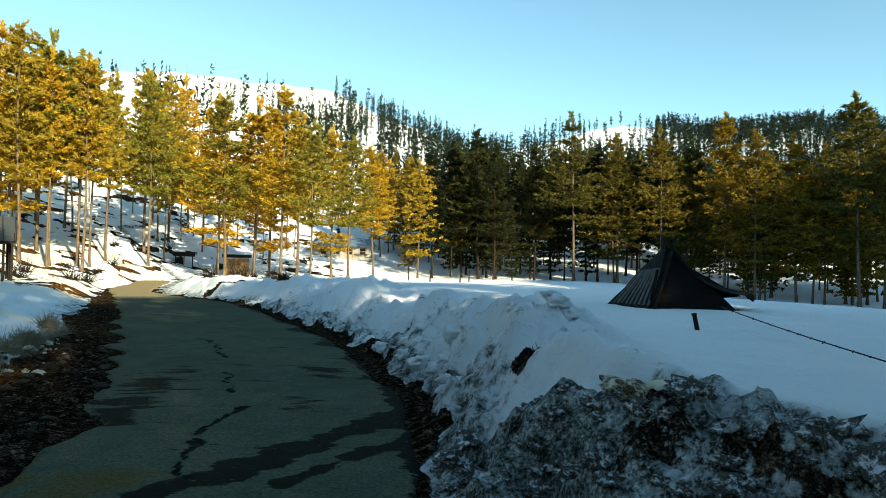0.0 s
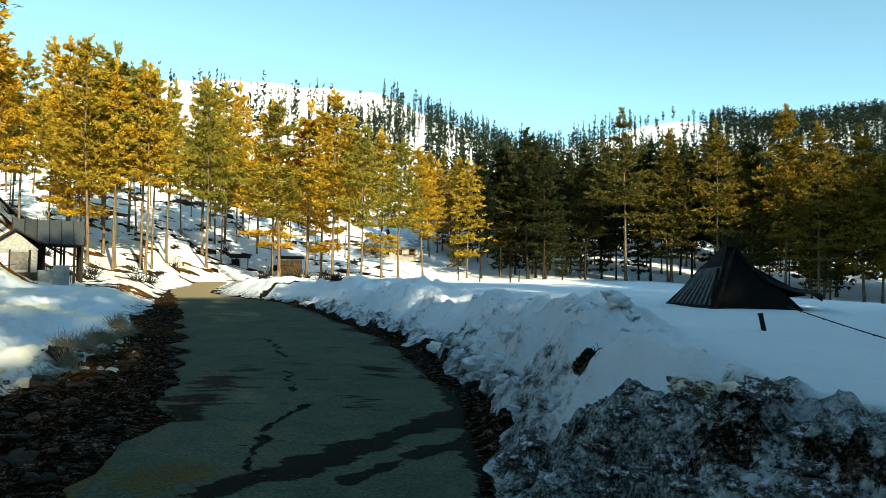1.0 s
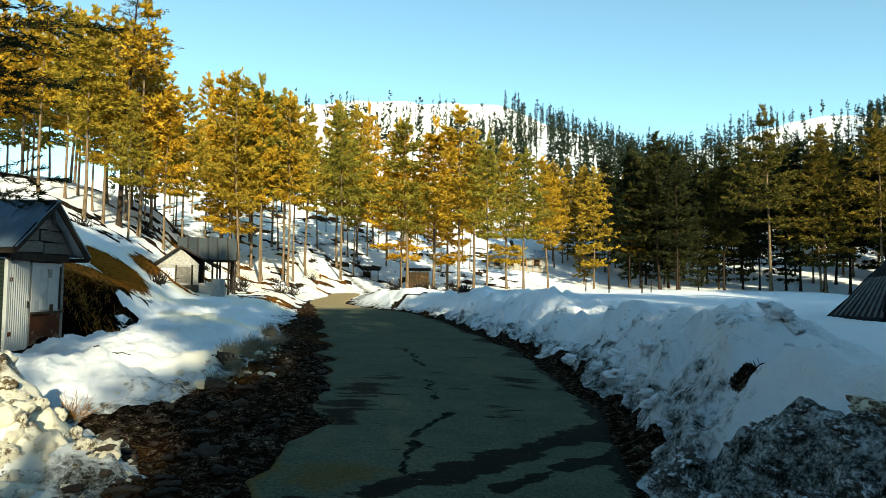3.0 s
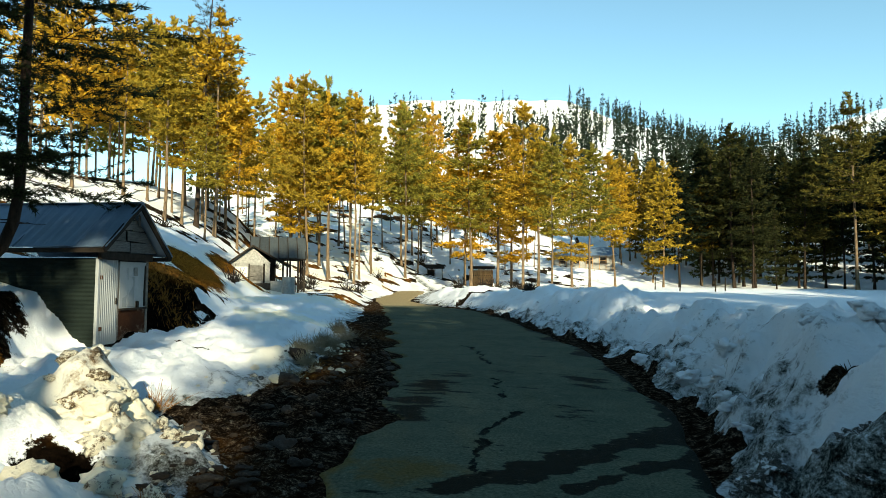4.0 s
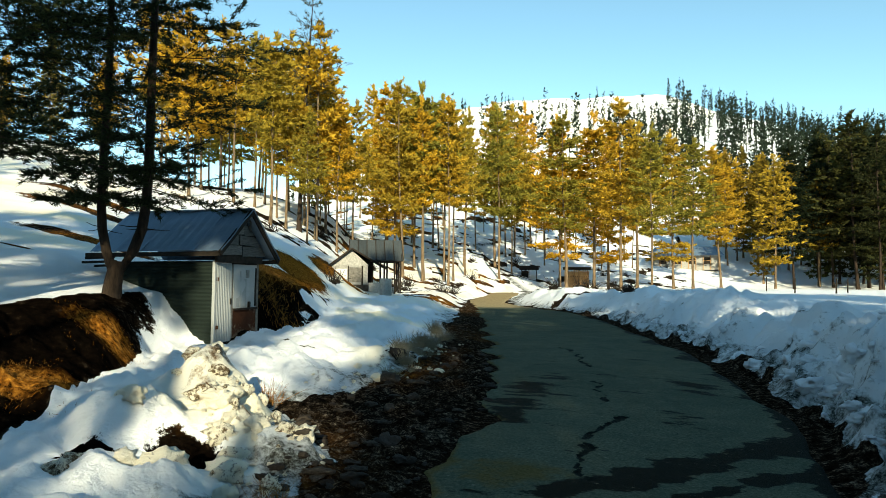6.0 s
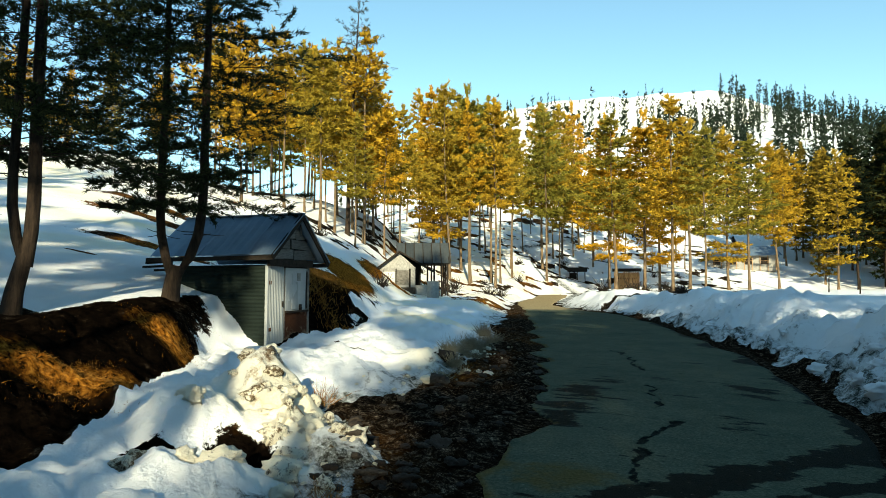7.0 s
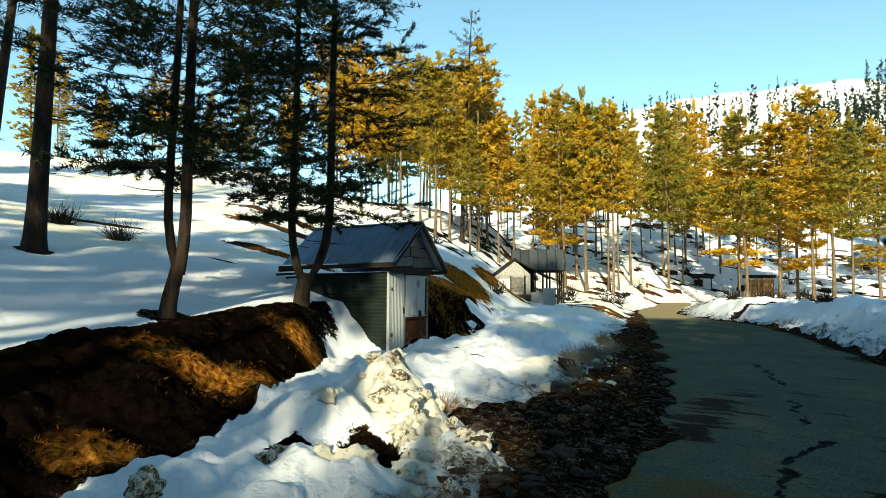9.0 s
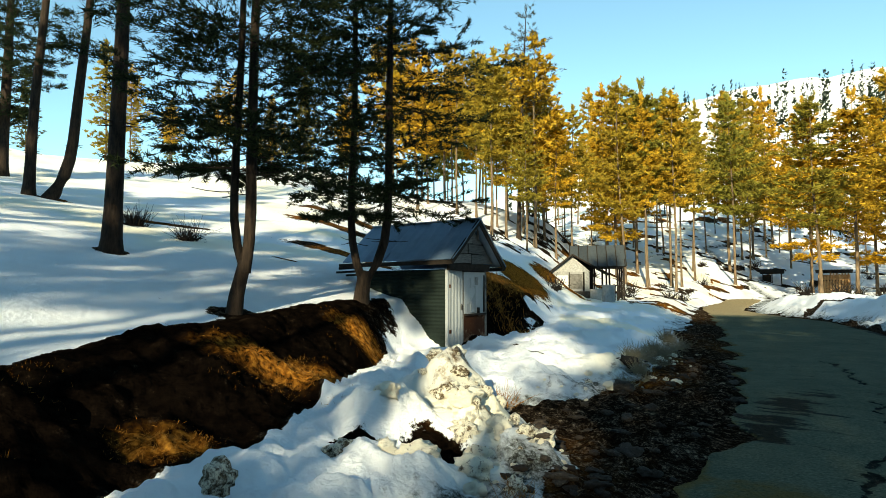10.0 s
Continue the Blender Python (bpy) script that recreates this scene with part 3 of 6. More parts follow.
def build_road():
    ys = np.concatenate([np.arange(-58, 0, 1.0), np.arange(0, 3, 0.1), np.arange(3, 14.5, 0.045), np.arange(14.5, 16, 0.1), np.arange(16, 56, 0.5)])
    us = np.linspace(0, 1, 111)
    yy, uu = np.meshgrid(ys, us, indexing="ij")
    ragged_l, ragged_r = 0.5 * fbm(yy, yy * 0, 1.1, 4, 81), 0.22 * fbm(yy, yy * 0, 0.6, 3, 82)
    xl, xr = left_edge(yy) - 0.22 + ragged_l, right_edge(yy) + np.interp(yy, [5.5, 9], [0.2, -0.10]) + ragged_r
    x = xl + (xr - xl) * uu
    z = road_height(yy) + 0.012 + 0.03 * (1 - (2 * uu - 1) ** 2) + 0.012 * fbm(x, yy, 0.9, 4, 83)
    crack = np.zeros_like(x)
    for pts, half in CRACKS:
        dist = near_line(x + 0.22 * fbm(x, yy, 2.6, 5, 85), yy + 0.22 * fbm(x, yy, 3.0, 5, 86), pts) + 0.06 * fbm(x, yy, 9.0, 3, 84)
        crack = np.maximum(crack, 1 - step(dist, half * 0.5, half * 1.3))
    z = z - 0.025 * crack
    ground_z = land(x.ravel(), yy.ravel())[0].reshape(x.shape)
    z = np.maximum(z, np.where(yy > 40, ground_z + 0.025, -9))
    z = z - 0.07 * (1 - step(np.minimum(uu, 1 - uu), 0.0, 0.045))
    streak = near_line(x + 0.12 * fbm(x, yy, 1.5, 3, 87), yy, [(-2.2, 4.4), (-1.74, 4.83), (-1.47, 5.46), (-0.94, 6.33), (-0.62, 7.31), (-0.39, 8.33)])
    streak2 = near_line(x, yy + 0.10 * fbm(x, yy, 1.5, 3, 88), [(-1.3, 4.7), (-0.88, 5.42), (-0.59, 5.76), (-0.2, 5.84)])
    wet = 0.9 * step(1 - uu + 0.10 * fbm(x, yy, 1.4, 5, 89), 0.09, 0.0) + 0.7 * crack + 0.8 * (1 - step(streak + 0.14 * fbm(x, yy, 3.1, 5, 92), 0.02, 0.30)) + 0.7 * (1 - step(streak2 + 0.12 * fbm(x, yy, 3.1, 5, 93), 0.02, 0.16))
    wet = wet + 0.50 * bump_at(x, yy, -4.0, 8.3, 0.45, 1.6, 12) + 0.36 * bump_at(x, yy, -3.55, 6.6, 0.3, 0.5, 10) + 0.42 * bump_at(x, yy, -2.0, 9.9, 0.5, 0.8, 15) + 0.40 * bump_at(x, yy, -1.72, 7.2, 0.35, 0.35)
    # The last term tans the far road as if in sun.
    dust_sun = 0.75 * step(uu, 0.10, 0.0) + 0.75 * bump_at(x, yy, -2.7, 4.6, 0.55, 0.55, 20) + 0.45 * bump_at(x, yy, -3.9, 7.3, 0.25, 0.4) + 0.5 * step(yy, 36, 50)
    # The dry mask paints the sunlit far end and a sun band across the road.
    me = fast_mesh("road", np.stack([x.ravel(), yy.ravel(), z.ravel()], 1), grid_faces(len(ys), len(us)), [M_ROAD], {"wet": wet.ravel(), "dust_sun": dust_sun.ravel(), "dry": (0.9 * step(yy, 30, 38) + 0.45 * bump_at(x, yy, -9.5, 21.5, 3.0, 0.5, -25)).ravel()}, True)
    tagged(new("road", me), "narrow worn asphalt mountain road, damp and cracked", "road", kind="structure")


build_ground()
build_road()


# ---- building blocks ----
def finish(bm, name, mat, smooth=False):
    me = bpy.data.meshes.new(name)
    bmesh.ops.recalc_face_normals(bm, faces=bm.faces[:])
    bm.to_mesh(me)
    bm.free()
    if mat:
        me.materials.append(mat)
    if smooth:
        for p in me.polygons:
            p.use_smooth = True
    return me


def part(name, bm, mat, parent, label="", smooth=False):
    """Links a bmesh as one mesh object under a thing or part."""
    ob = new(name, finish(bm, name, mat, smooth))
    ob.parent = parent
    return tagged(ob, label)


def thing(name, m, label, category, group="", kind=""):
    ob = new(name)
    ob.empty_display_size = 0.2
    ob.matrix_world = m
    return tagged(ob, label, category, group, kind)


def box(x0, x1, y0, y1, z0, z1, bevel=0.0, bm=None, m=None):
    b = bmesh.new()
    bmesh.ops.create_cube(b, size=1)
    for v in b.verts:
        v.co = Vector(((v.co.x + 0.5) * (x1 - x0) + x0, (v.co.y + 0.5) * (y1 - y0) + y0, (v.co.z + 0.5) * (z1 - z0) + z0))
    if bevel:
        bmesh.ops.bevel(b, geom=b.edges[:], offset=bevel, segments=1, affect="EDGES")
    if m is not None:
        b.transform(m)
    if bm is None:
        return b
    me = bpy.data.meshes.new("tmp")
    b.to_mesh(me)
    b.free()
    bm.from_mesh(me)
    bpy.data.meshes.remove(me)
    return bm


def beam(a, b, w, h=None, bevel=0.0):
    """A straight timber from a to b, w wide and h deep."""
    a, b = Vector(a), Vector(b)
    d = b - a
    bm = box(-w / 2, w / 2, -(h or w) / 2, (h or w) / 2, 0, d.length, bevel)
    bm.transform(Matrix.Translation(a) @ d.to_track_quat("Z", "Y").to_matrix().to_4x4())
    return bm


def rod(a, b, r0, r1, sides=8):
    a, b = Vector(a), Vector(b)
    bm = bmesh.new()
    bmesh.ops.create_cone(bm, cap_ends=True, segments=sides, radius1=r0, radius2=r1, depth=(b - a).length)
    bm.transform(Matrix.Translation((a + b) / 2) @ (b - a).to_track_quat("Z", "Y").to_matrix().to_4x4())
    return bm


def sheet(p00, p10, p01, p11, n, m, wave, count, along=0, thick=0.012, dents=0.0, seed=0):
    """A ribbed sheet over four corners: count ribs wave deep across direction 0 (p00 to p10) or 1 (p00 to p01), with thickness."""
    p00, p10, p01, p11 = (Vector(p) for p in (p00, p10, p01, p11))
    normal = (p10 - p00).cross(p01 - p00).normalized()
    bm = bmesh.new()
    sides = []
    for lift in (0.0, thick):
        rows = []
        for i in range(n + 1):
            row = []
            for j in range(m + 1):
                u, v = i / n, j / m
                q = p00.lerp(p10, u).lerp(p01.lerp(p11, u), v)
                k = (u, v)[along] * count * 2 * math.pi
                d = wave * math.sin(k) + dents * noise.noise(Vector((q.x * 2.1 + seed, q.y * 2.1, q.z * 2.1)))
                row.append(bm.verts.new(q + normal * (d + lift)))
            rows.append(row)
        sides.append(rows)
        for i in range(n):
            for j in range(m):
                f = (rows[i][j], rows[i + 1][j], rows[i + 1][j + 1], rows[i][j + 1])
                bm.faces.new(f if lift else f[::-1])
    a, b = sides
    rim = [(i, 0) for i in range(n)] + [(n, j) for j in range(m)] + [(i, m) for i in range(n, 0, -1)] + [(0, j) for j in range(m, 0, -1)]
    for k in range(len(rim)):
        (i, j), (p, q) = rim[k], rim[(k + 1) % len(rim)]
        bm.faces.new((a[i][j], a[p][q], b[p][q], b[i][j]))
    return bm


def frame_at(x, y, z, vx, vy):
    """A pose whose local x runs along (vx, vy) and local y to its left."""
    return pose(x, y, z, 0, 0, math.degrees(math.atan2(vy, vx)))


# ---- the near hut ----
def near_hut():
    hut = thing("hut", frame_at(-10.06, 7.80, 0.30, -0.24, 0.97), "small sheet-metal hut with a blue-grey gabled roof, set in the snow", "hut")
    W, L, H, RZ = 1.42, 2.35, 1.62, 2.66
    part("long_wall", sheet((0.02, L, 0), (0.02, 0, 0), (0.02, L, H), (0.02, 0, H), 8, 96, 0.010, 22, 1, 0.015, 0.015, 3), M_WALL_SHEET, hut, "dark green horizontally ribbed sheet")
    part("far_wall", sheet((W, 0, 0), (W, L, 0), (W, 0, H), (W, L, H), 8, 60, 0.010, 22, 1, 0.015), M_WALL_SHEET, hut)
    part("back_wall", box(0.02, W - 0.02, L - 0.03, L, 0, H), M_WALL_SHEET, hut)
    part("floor_board", box(0.02, W - 0.02, 0.02, L - 0.04, 0.0, 0.05), M_WOOD_DARK, hut)
    # front: door, upper panel, lower rusty panel
    door = part("door", sheet((0.06, -0.012, 0.10), (0.52, -0.012, 0.10), (0.06, -0.012, 1.60), (0.52, -0.012, 1.60), 72, 6, 0.007, 9, 0, 0.015, 0.008, 1), M_PALE, hut, "pale grey ribbed metal door")
    part("handle", box(0.46, 0.49, -0.05, -0.03, 0.80, 0.92, 0.006), M_WOOD_DARK, door)
    part("hinge", box(0.04, 0.12, -0.032, -0.022, 1.25, 1.32), M_RUST, door)
    part("hinge", box(0.04, 0.12, -0.032, -0.022, 0.35, 0.42), M_RUST, door)
    part("corner_post", box(-0.012, 0.05, -0.03, 0.03, 0, H + 0.02, 0.006), M_PALE, hut, "pale metal corner strip")
    part("corner_post", box(W - 0.05, W + 0.02, -0.03, 0.05, 0, H, 0.006), M_WOOD, hut)
    part("door_post", box(0.53, 0.58, -0.02, 0.04, 0, H - 0.05, 0.005), M_WOOD, hut)
    part("upper_panel", sheet((0.585, -0.008, 0.72), (W - 0.05, -0.008, 0.72), (0.585, -0.008, 1.58), (W - 0.05, -0.008, 1.58), 10, 10, 0.0, 1, 0, 0.012, 0.02, 7), M_PALE, hut, "dented pale sheet covering the window")
    part("batten", box(0.80, 0.84, -0.03, -0.012, 0.74, 1.46, 0.004), M_PALE, hut)
    part("batten", box(W - 0.10, W - 0.06, -0.034, -0.01, 0.74, 1.52, 0.004), M_WOOD_DARK, hut)
    part("pale_strip", box(0.66, 0.79, -0.028, -0.014, 0.74, 1.02, 0.004), M_PALE, hut, "pale board low on the window cover")
    part("pale_strip", box(0.85, 1.02, -0.026, -0.013, 0.74, 1.30, 0.004), M_PALE, hut)
    part("pale_strip", box(0.98, 1.10, -0.036, -0.028, 1.32, 1.48, 0.004), M_PLASTER, hut)
    part("bracket", box(1.08, 1.14, -0.05, -0.014, 0.72, 0.84, 0.004), M_WOOD_DARK, hut)
    part("ledge", box(0.58, W - 0.04, -0.06, 0.0, 0.68, 0.72, 0.005), M_WOOD_DARK, hut)
    part("lower_panel", sheet((0.585, -0.008, 0.04), (W - 0.05, -0.008, 0.04), (0.585, -0.008, 0.68), (W - 0.05, -0.008, 0.68), 10, 8, 0.0, 1, 0, 0.012, 0.03, 12), M_RUST, hut, "rusted and peeling lower panel")
    part("lintel", box(-0.05, W + 0.05, -0.10, -0.035, 1.60, 1.74, 0.01), M_WOOD_DARK, hut, "dark eaves board")
    part("backing", box(0.03, W - 0.03, 0.015, 0.035, 0.05, H), M_WOOD_DARK, hut)
    # gable of grey boards
    mid, ea = W / 2, 1.74
    rng = random.Random(4)
    top = RZ - 0.10
    rows = 4
    for k in range(rows):
        z0, z1 = ea + (top - ea) * k / rows + 0.010, ea + (top - ea) * (k + 1) / rows - 0.008
        half0, half1 = (mid + 0.16) * (top - z0) / (top - ea), (mid + 0.16) * (top - z1) / (top - ea)
        cut = mid + (0.02, -0.10, 0.06, 0.0)[k]
        for a0, b0, a1, b1 in ((mid - half0, cut - 0.010, mid - half1, min(cut - 0.010, mid + half1 - 0.02)), (cut + 0.010, mid + half0, max(mid - half1 + 0.02, cut + 0.010), mid + half1)):
            if b0 - a0 < 0.06:
                continue
            bm = bmesh.new()
            yo = -0.10 - rng.uniform(0, 0.03)
            tilt = rng.uniform(-0.022, 0.022)
            f = [bm.verts.new((px, yo + dy, pz)) for dy in (0, 0.022) for px, pz in ((a0, z0 + tilt), (b0, z0 - tilt), (max(b1, a1 + 0.01), z1 - tilt * 0.6), (a1, z1 + tilt * 0.4))]
            bm.faces.new(f[:4]), bm.faces.new(f[4:][::-1])
            for i in range(4):
                j = (i + 1) % 4
                bm.faces.new((f[i], f[j], f[j + 4], f[i + 4]))
            part("gable_board", bm, M_GABLE, hut, "weathered grey board with dark gaps")
    for k in range(3):
        part("gable_batten", beam((mid + 0.16 * (k - 1) + 0.05, -0.15, top - 0.30 + 0.10 * (k == 1)), (mid + 0.16 * (k - 1) + 0.05, -0.15, top - 0.08 + 0.06 * (k == 1)), 0.05, 0.015), M_GABLE, hut)
    part("gable_back", box(mid - 0.55, mid + 0.55, -0.07, -0.05, ea - 0.02, ea + 0.45), M_WOOD_DARK, hut)
    # roof sheets, five to a slope, each a little askew
    y0, y1, zl, zr = -0.34, L + 0.22, 1.80, 1.70
    for k in range(5):
        a, b = y0 + (y1 - y0) * k / 5 - 0.015, y0 + (y1 - y0) * (k + 1) / 5 + 0.015
        o = rng.uniform(-0.012, 0.012)
        part("roof_sheet", sheet((-0.28 + o, b, zl + 0.004 * (k % 2)), (-0.28 + o, a, zl + 0.004 * (k % 2)), (mid, b, RZ + 0.006 * (k % 2)), (mid, a, RZ + 0.006 * (k % 2)), 10, 10, 0.004, 3, 0, 0.012, 0.022, k), M_ROOF, hut)
        part("roof_sheet", sheet((mid, b, RZ), (mid, a, RZ), (W + 0.30 + o, b, zr), (W + 0.30 + o, a, zr), 10, 8, 0.004, 3, 0, 0.012, 0.02, k + 9), M_ROOF, hut)
    part("ridge_cap", beam((mid, y0 - 0.01, RZ + 0.012), (mid, y1 + 0.02, RZ + 0.012), 0.14, 0.02, 0.004), M_ROOF, hut)
    for s, (ex, ez) in ((0, (-0.28, zl)), (1, (W + 0.30, zr))):
        part("barge_board", beam((ex, y0 + 0.02, ez - 0.05), (mid, y0 + 0.02, RZ - 0.05), 0.03, 0.10), M_WOOD_DARK, hut)
        part("eaves_board", beam((ex + (0.05 if s == 0 else -0.05), y0 + 0.03, ez - 0.05), (ex + (0.05 if s == 0 else -0.05), y1 + 0.15, ez - 0.06), 0.09, 0.08), M_WOOD_DARK, hut)
    for k, (zz, dy) in enumerate(((1.70, 0.42), (1.62, 0.55), (1.55, 0.30))):
        part("rafter_end", beam((-0.16 + 0.05 * k, L - 0.2, zz), (-0.20 + 0.05 * k, L + dy, zz - 0.02), 0.07, 0.045), M_WOOD_DARK, hut)


# ---- the far hut with its open porch ----
def far_hut():
    hut = thing("hut", frame_at(-23.80, 27.45, 1.05, 0.78, 0.62), "tumbledown grey hut with an open porch under a sheet roof", "hut")
    part("front_wall", box(0.0, 2.05, 0, 0.10, -0.1, 1.40, 0.01), M_PLASTER, hut, "stained whitewashed wall")
    part("plinth", box(-0.03, 2.08, -0.05, 0.0, -0.1, 0.42, 0.01), M_CONCRETE, hut)
    part("board_panel", box(0.98, 1.66, -0.045, -0.003, 0.44, 1.28, 0.008), M_WOOD, hut)
    part("board_panel", box(0.12, 0.92, -0.035, -0.003, 0.46, 1.34, 0.008), M_PLASTER, hut)
    part("side_wall", box(0.0, 0.10, 0.10, 2.3, -0.1, 1.40, 0.01), M_PLASTER, hut)
    part("side_wall", box(1.95, 2.05, 0.10, 2.3, -0.1, 1.40, 0.01), M_WOOD_DARK, hut)
    bm = bmesh.new()
    f = [bm.verts.new((px, py, pz)) for py in (0.01, 0.07) for px, pz in ((-0.1, 1.40), (2.1, 1.40), (1.12, 2.28))]
    bm.faces.new(f[:3]), bm.faces.new(f[3:][::-1])
    for i in range(3):
        bm.faces.new((f[i], f[(i + 1) % 3], f[(i + 1) % 3 + 3], f[i + 3]))
    part("gable", bm, M_PLASTER, hut)
    for k in range(7):
        part("rib", beam((0.95 + 3.2 * k / 6, 0.84, 1.755), (0.97 + 3.2 * k / 6, 2.44, 3.055), 0.05, 0.05), M_WOOD_DARK, hut)
    part("stone_course", box(-0.04, 2.07, -0.075, -0.052, -0.1, 0.30, 0.01), M_STONE, hut, "rough grey stone footing")
    part("window", box(0.16, 0.86, -0.055, -0.037, 0.52, 1.20, 0.008), M_WHITE, hut, "boarded window painted white")
    part("frame", box(0.90, 0.97, -0.06, -0.02, 0.40, 1.38, 0.005), M_WOOD_DARK, hut)
    part("frame", box(1.68, 1.78, -0.06, -0.02, 0.10, 1.38, 0.005), M_WOOD_DARK, hut)
    part("annex_roof", sheet((-0.42, 2.4, 1.22), (-0.42, -0.3, 1.22), (1.12, 2.4, 2.40), (1.12, -0.3, 2.40), 24, 6, 0.012, 10, 0, 0.015), M_ROOF_OLD, hut)
    part("annex_roof", sheet((1.12, 2.4, 2.40), (1.12, -0.3, 2.40), (3.15, 2.4, 1.22), (3.15, -0.3, 1.22), 24, 6, 0.012, 10, 0, 0.015), M_ROOF_OLD, hut)
    part("barge_board", beam((-0.42, -0.31, 1.18), (1.12, -0.31, 2.36), 0.03, 0.09), M_WOOD_DARK, hut)
    part("barge_board", beam((3.15, -0.31, 1.18), (1.12, -0.31, 2.36), 0.03, 0.09), M_WOOD_DARK, hut)
    part("corner_post", beam((-0.16, -0.1, -0.2), (-0.16, -0.1, 1.35), 0.09), M_WOOD_DARK, hut)
    # main roof on posts
    for k in range(6):
        a, b = 0.95 + 3.2 * k / 6, 0.95 + 3.2 * (k + 1) / 6 + 0.02
        part("roof_sheet", sheet((a, 0.85, 1.72), (b, 0.85, 1.72), (a + 0.02, 2.45, 3.02 + 0.006 * (k % 2)), (b + 0.02, 2.45, 3.02 + 0.006 * (k % 2)), 10, 5, 0.006, 3, 0, 0.015, 0.02, k), M_ROOF_OLD, hut)
        part("roof_sheet", sheet((a + 0.02, 2.45, 3.02), (b + 0.02, 2.45, 3.02), (a, 4.05, 1.72), (b, 4.05, 1.72), 10, 5, 0.006, 3, 0, 0.015, 0.02, k + 7), M_ROOF_OLD, hut)
    for px, py in ((2.35, 0.95), (2.8, 0.95), (3.2, 0.95), (3.65, 0.95), (4.0, 0.95), (2.35, 3.95), (3.2, 3.95), (4.0, 3.95), (4.0, 2.45)):
        part("post", beam((px, py, -0.35), (px, py, 1.75 if py != 2.45 else 2.9), 0.10), M_WOOD_DARK, hut)
    for py in (0.95, 3.95):
        part("rail", beam((2.3, py, 0.62), (4.05, py, 0.62), 0.05), M_WOOD_DARK, hut)
        part("wall_plate", beam((0.95, py, 1.70), (4.12, py, 1.70), 0.08), M_WOOD_DARK, hut)
    part("rail", beam((4.0, 0.95, 0.62), (4.0, 3.95, 0.62), 0.05), M_WOOD_DARK, hut)
    for k in range(9):
        part("baluster", beam((2.45 + 0.18 * k, 0.95, -0.2), (2.45 + 0.18 * k, 0.95, 0.6), 0.035), M_WOOD_DARK, hut)
    part("tie_beam", beam((4.0, 0.95, 1.72), (4.0, 3.95, 1.72), 0.08), M_WOOD_DARK, hut)
    part("rafter", beam((4.08, 0.85, 1.70), (4.08, 2.45, 2.98), 0.05, 0.09), M_WOOD_DARK, hut)
    part("rafter", beam((4.08, 4.05, 1.70), (4.08, 2.45, 2.98), 0.05, 0.09), M_WOOD_DARK, hut)
    part("back_wall", box(0.9, 2.4, 3.86, 3.92, -0.2, 1.7), M_WOOD_DARK, hut)
    part("porch_wall", box(2.1, 3.35, 0.55, 0.75, -0.5, 0.42, 0.03), M_CONCRETE, hut, "low rough concrete wall")
    drum = thing("drum", pose(-20.25, 27.75, height(-20.25, 27.75) - 0.05), "pale dented metal drum standing in the snow", "drum")
    bm = bmesh.new()
    prof = [(0.0, 0.0), (0.33, 0.0), (0.345, 0.02), (0.33, 0.05), (0.33, 0.30), (0.345, 0.32), (0.33, 0.34), (0.33, 0.62), (0.345, 0.64), (0.33, 0.66), (0.33, 0.92), (0.345, 0.95), (0.31, 0.95), (0.30, 0.92), (0.0, 0.92)]
    ring = [bm.verts.new((a, 0, b)) for a, b in prof]
    edges = [bm.edges.new((ring[i], ring[i + 1])) for i in range(len(ring) - 1)]
    bmesh.ops.spin(bm, geom=ring + edges, cent=(0, 0, 0), axis=(0, 0, 1), angle=2 * math.pi, steps=20, use_merge=True)
    part("barrel", bm, M_CONCRETE, drum)


def kiosk():
    x, y = -22.9, 70.5
    k = thing("kiosk", frame_at(x - 1.7, y - 0.4, height(x, y) - 0.35, 0.95, 0.31) @ Matrix.Diagonal((1, 1, 1.4, 1)), "small brown wooden kiosk of upright boards under the pines", "kiosk")
    rng = random.Random(2)
    for i in range(11):
        part("board", box(0.25 * i, 0.25 * i + 0.17, -0.04, 0.0, 0, 2.35 + rng.uniform(-0.08, 0.1), 0.008), M_WOOD_WARM, k)
    for i in range(8):
        part("board", box(-0.04, 0.0, 0.05 + 0.25 * i, 0.26 + 0.25 * i, 0, 2.3, 0.008), M_WOOD_WARM, k)
        part("board", box(2.72, 2.76, 0.05 + 0.25 * i, 0.26 + 0.25 * i, 0, 2.3, 0.008), M_WOOD_WARM, k)
    part("back_wall", box(0, 2.72, 2.05, 2.10, 0, 2.3), M_WOOD_WARM, k)
    part("rail", box(0, 2.72, 0.003, 0.06, 0.5, 0.6), M_WOOD_DARK, k)
    part("rail", box(0, 2.72, 0.003, 0.06, 1.8, 1.9), M_WOOD_DARK, k)
    part("roof", sheet((-0.25, 2.4, 2.42), (-0.25, -0.3, 2.62), (3.0, 2.4, 2.42), (3.0, -0.3, 2.62), 6, 30, 0.015, 12, 1, 0.02), M_WOOD_DARK, k)


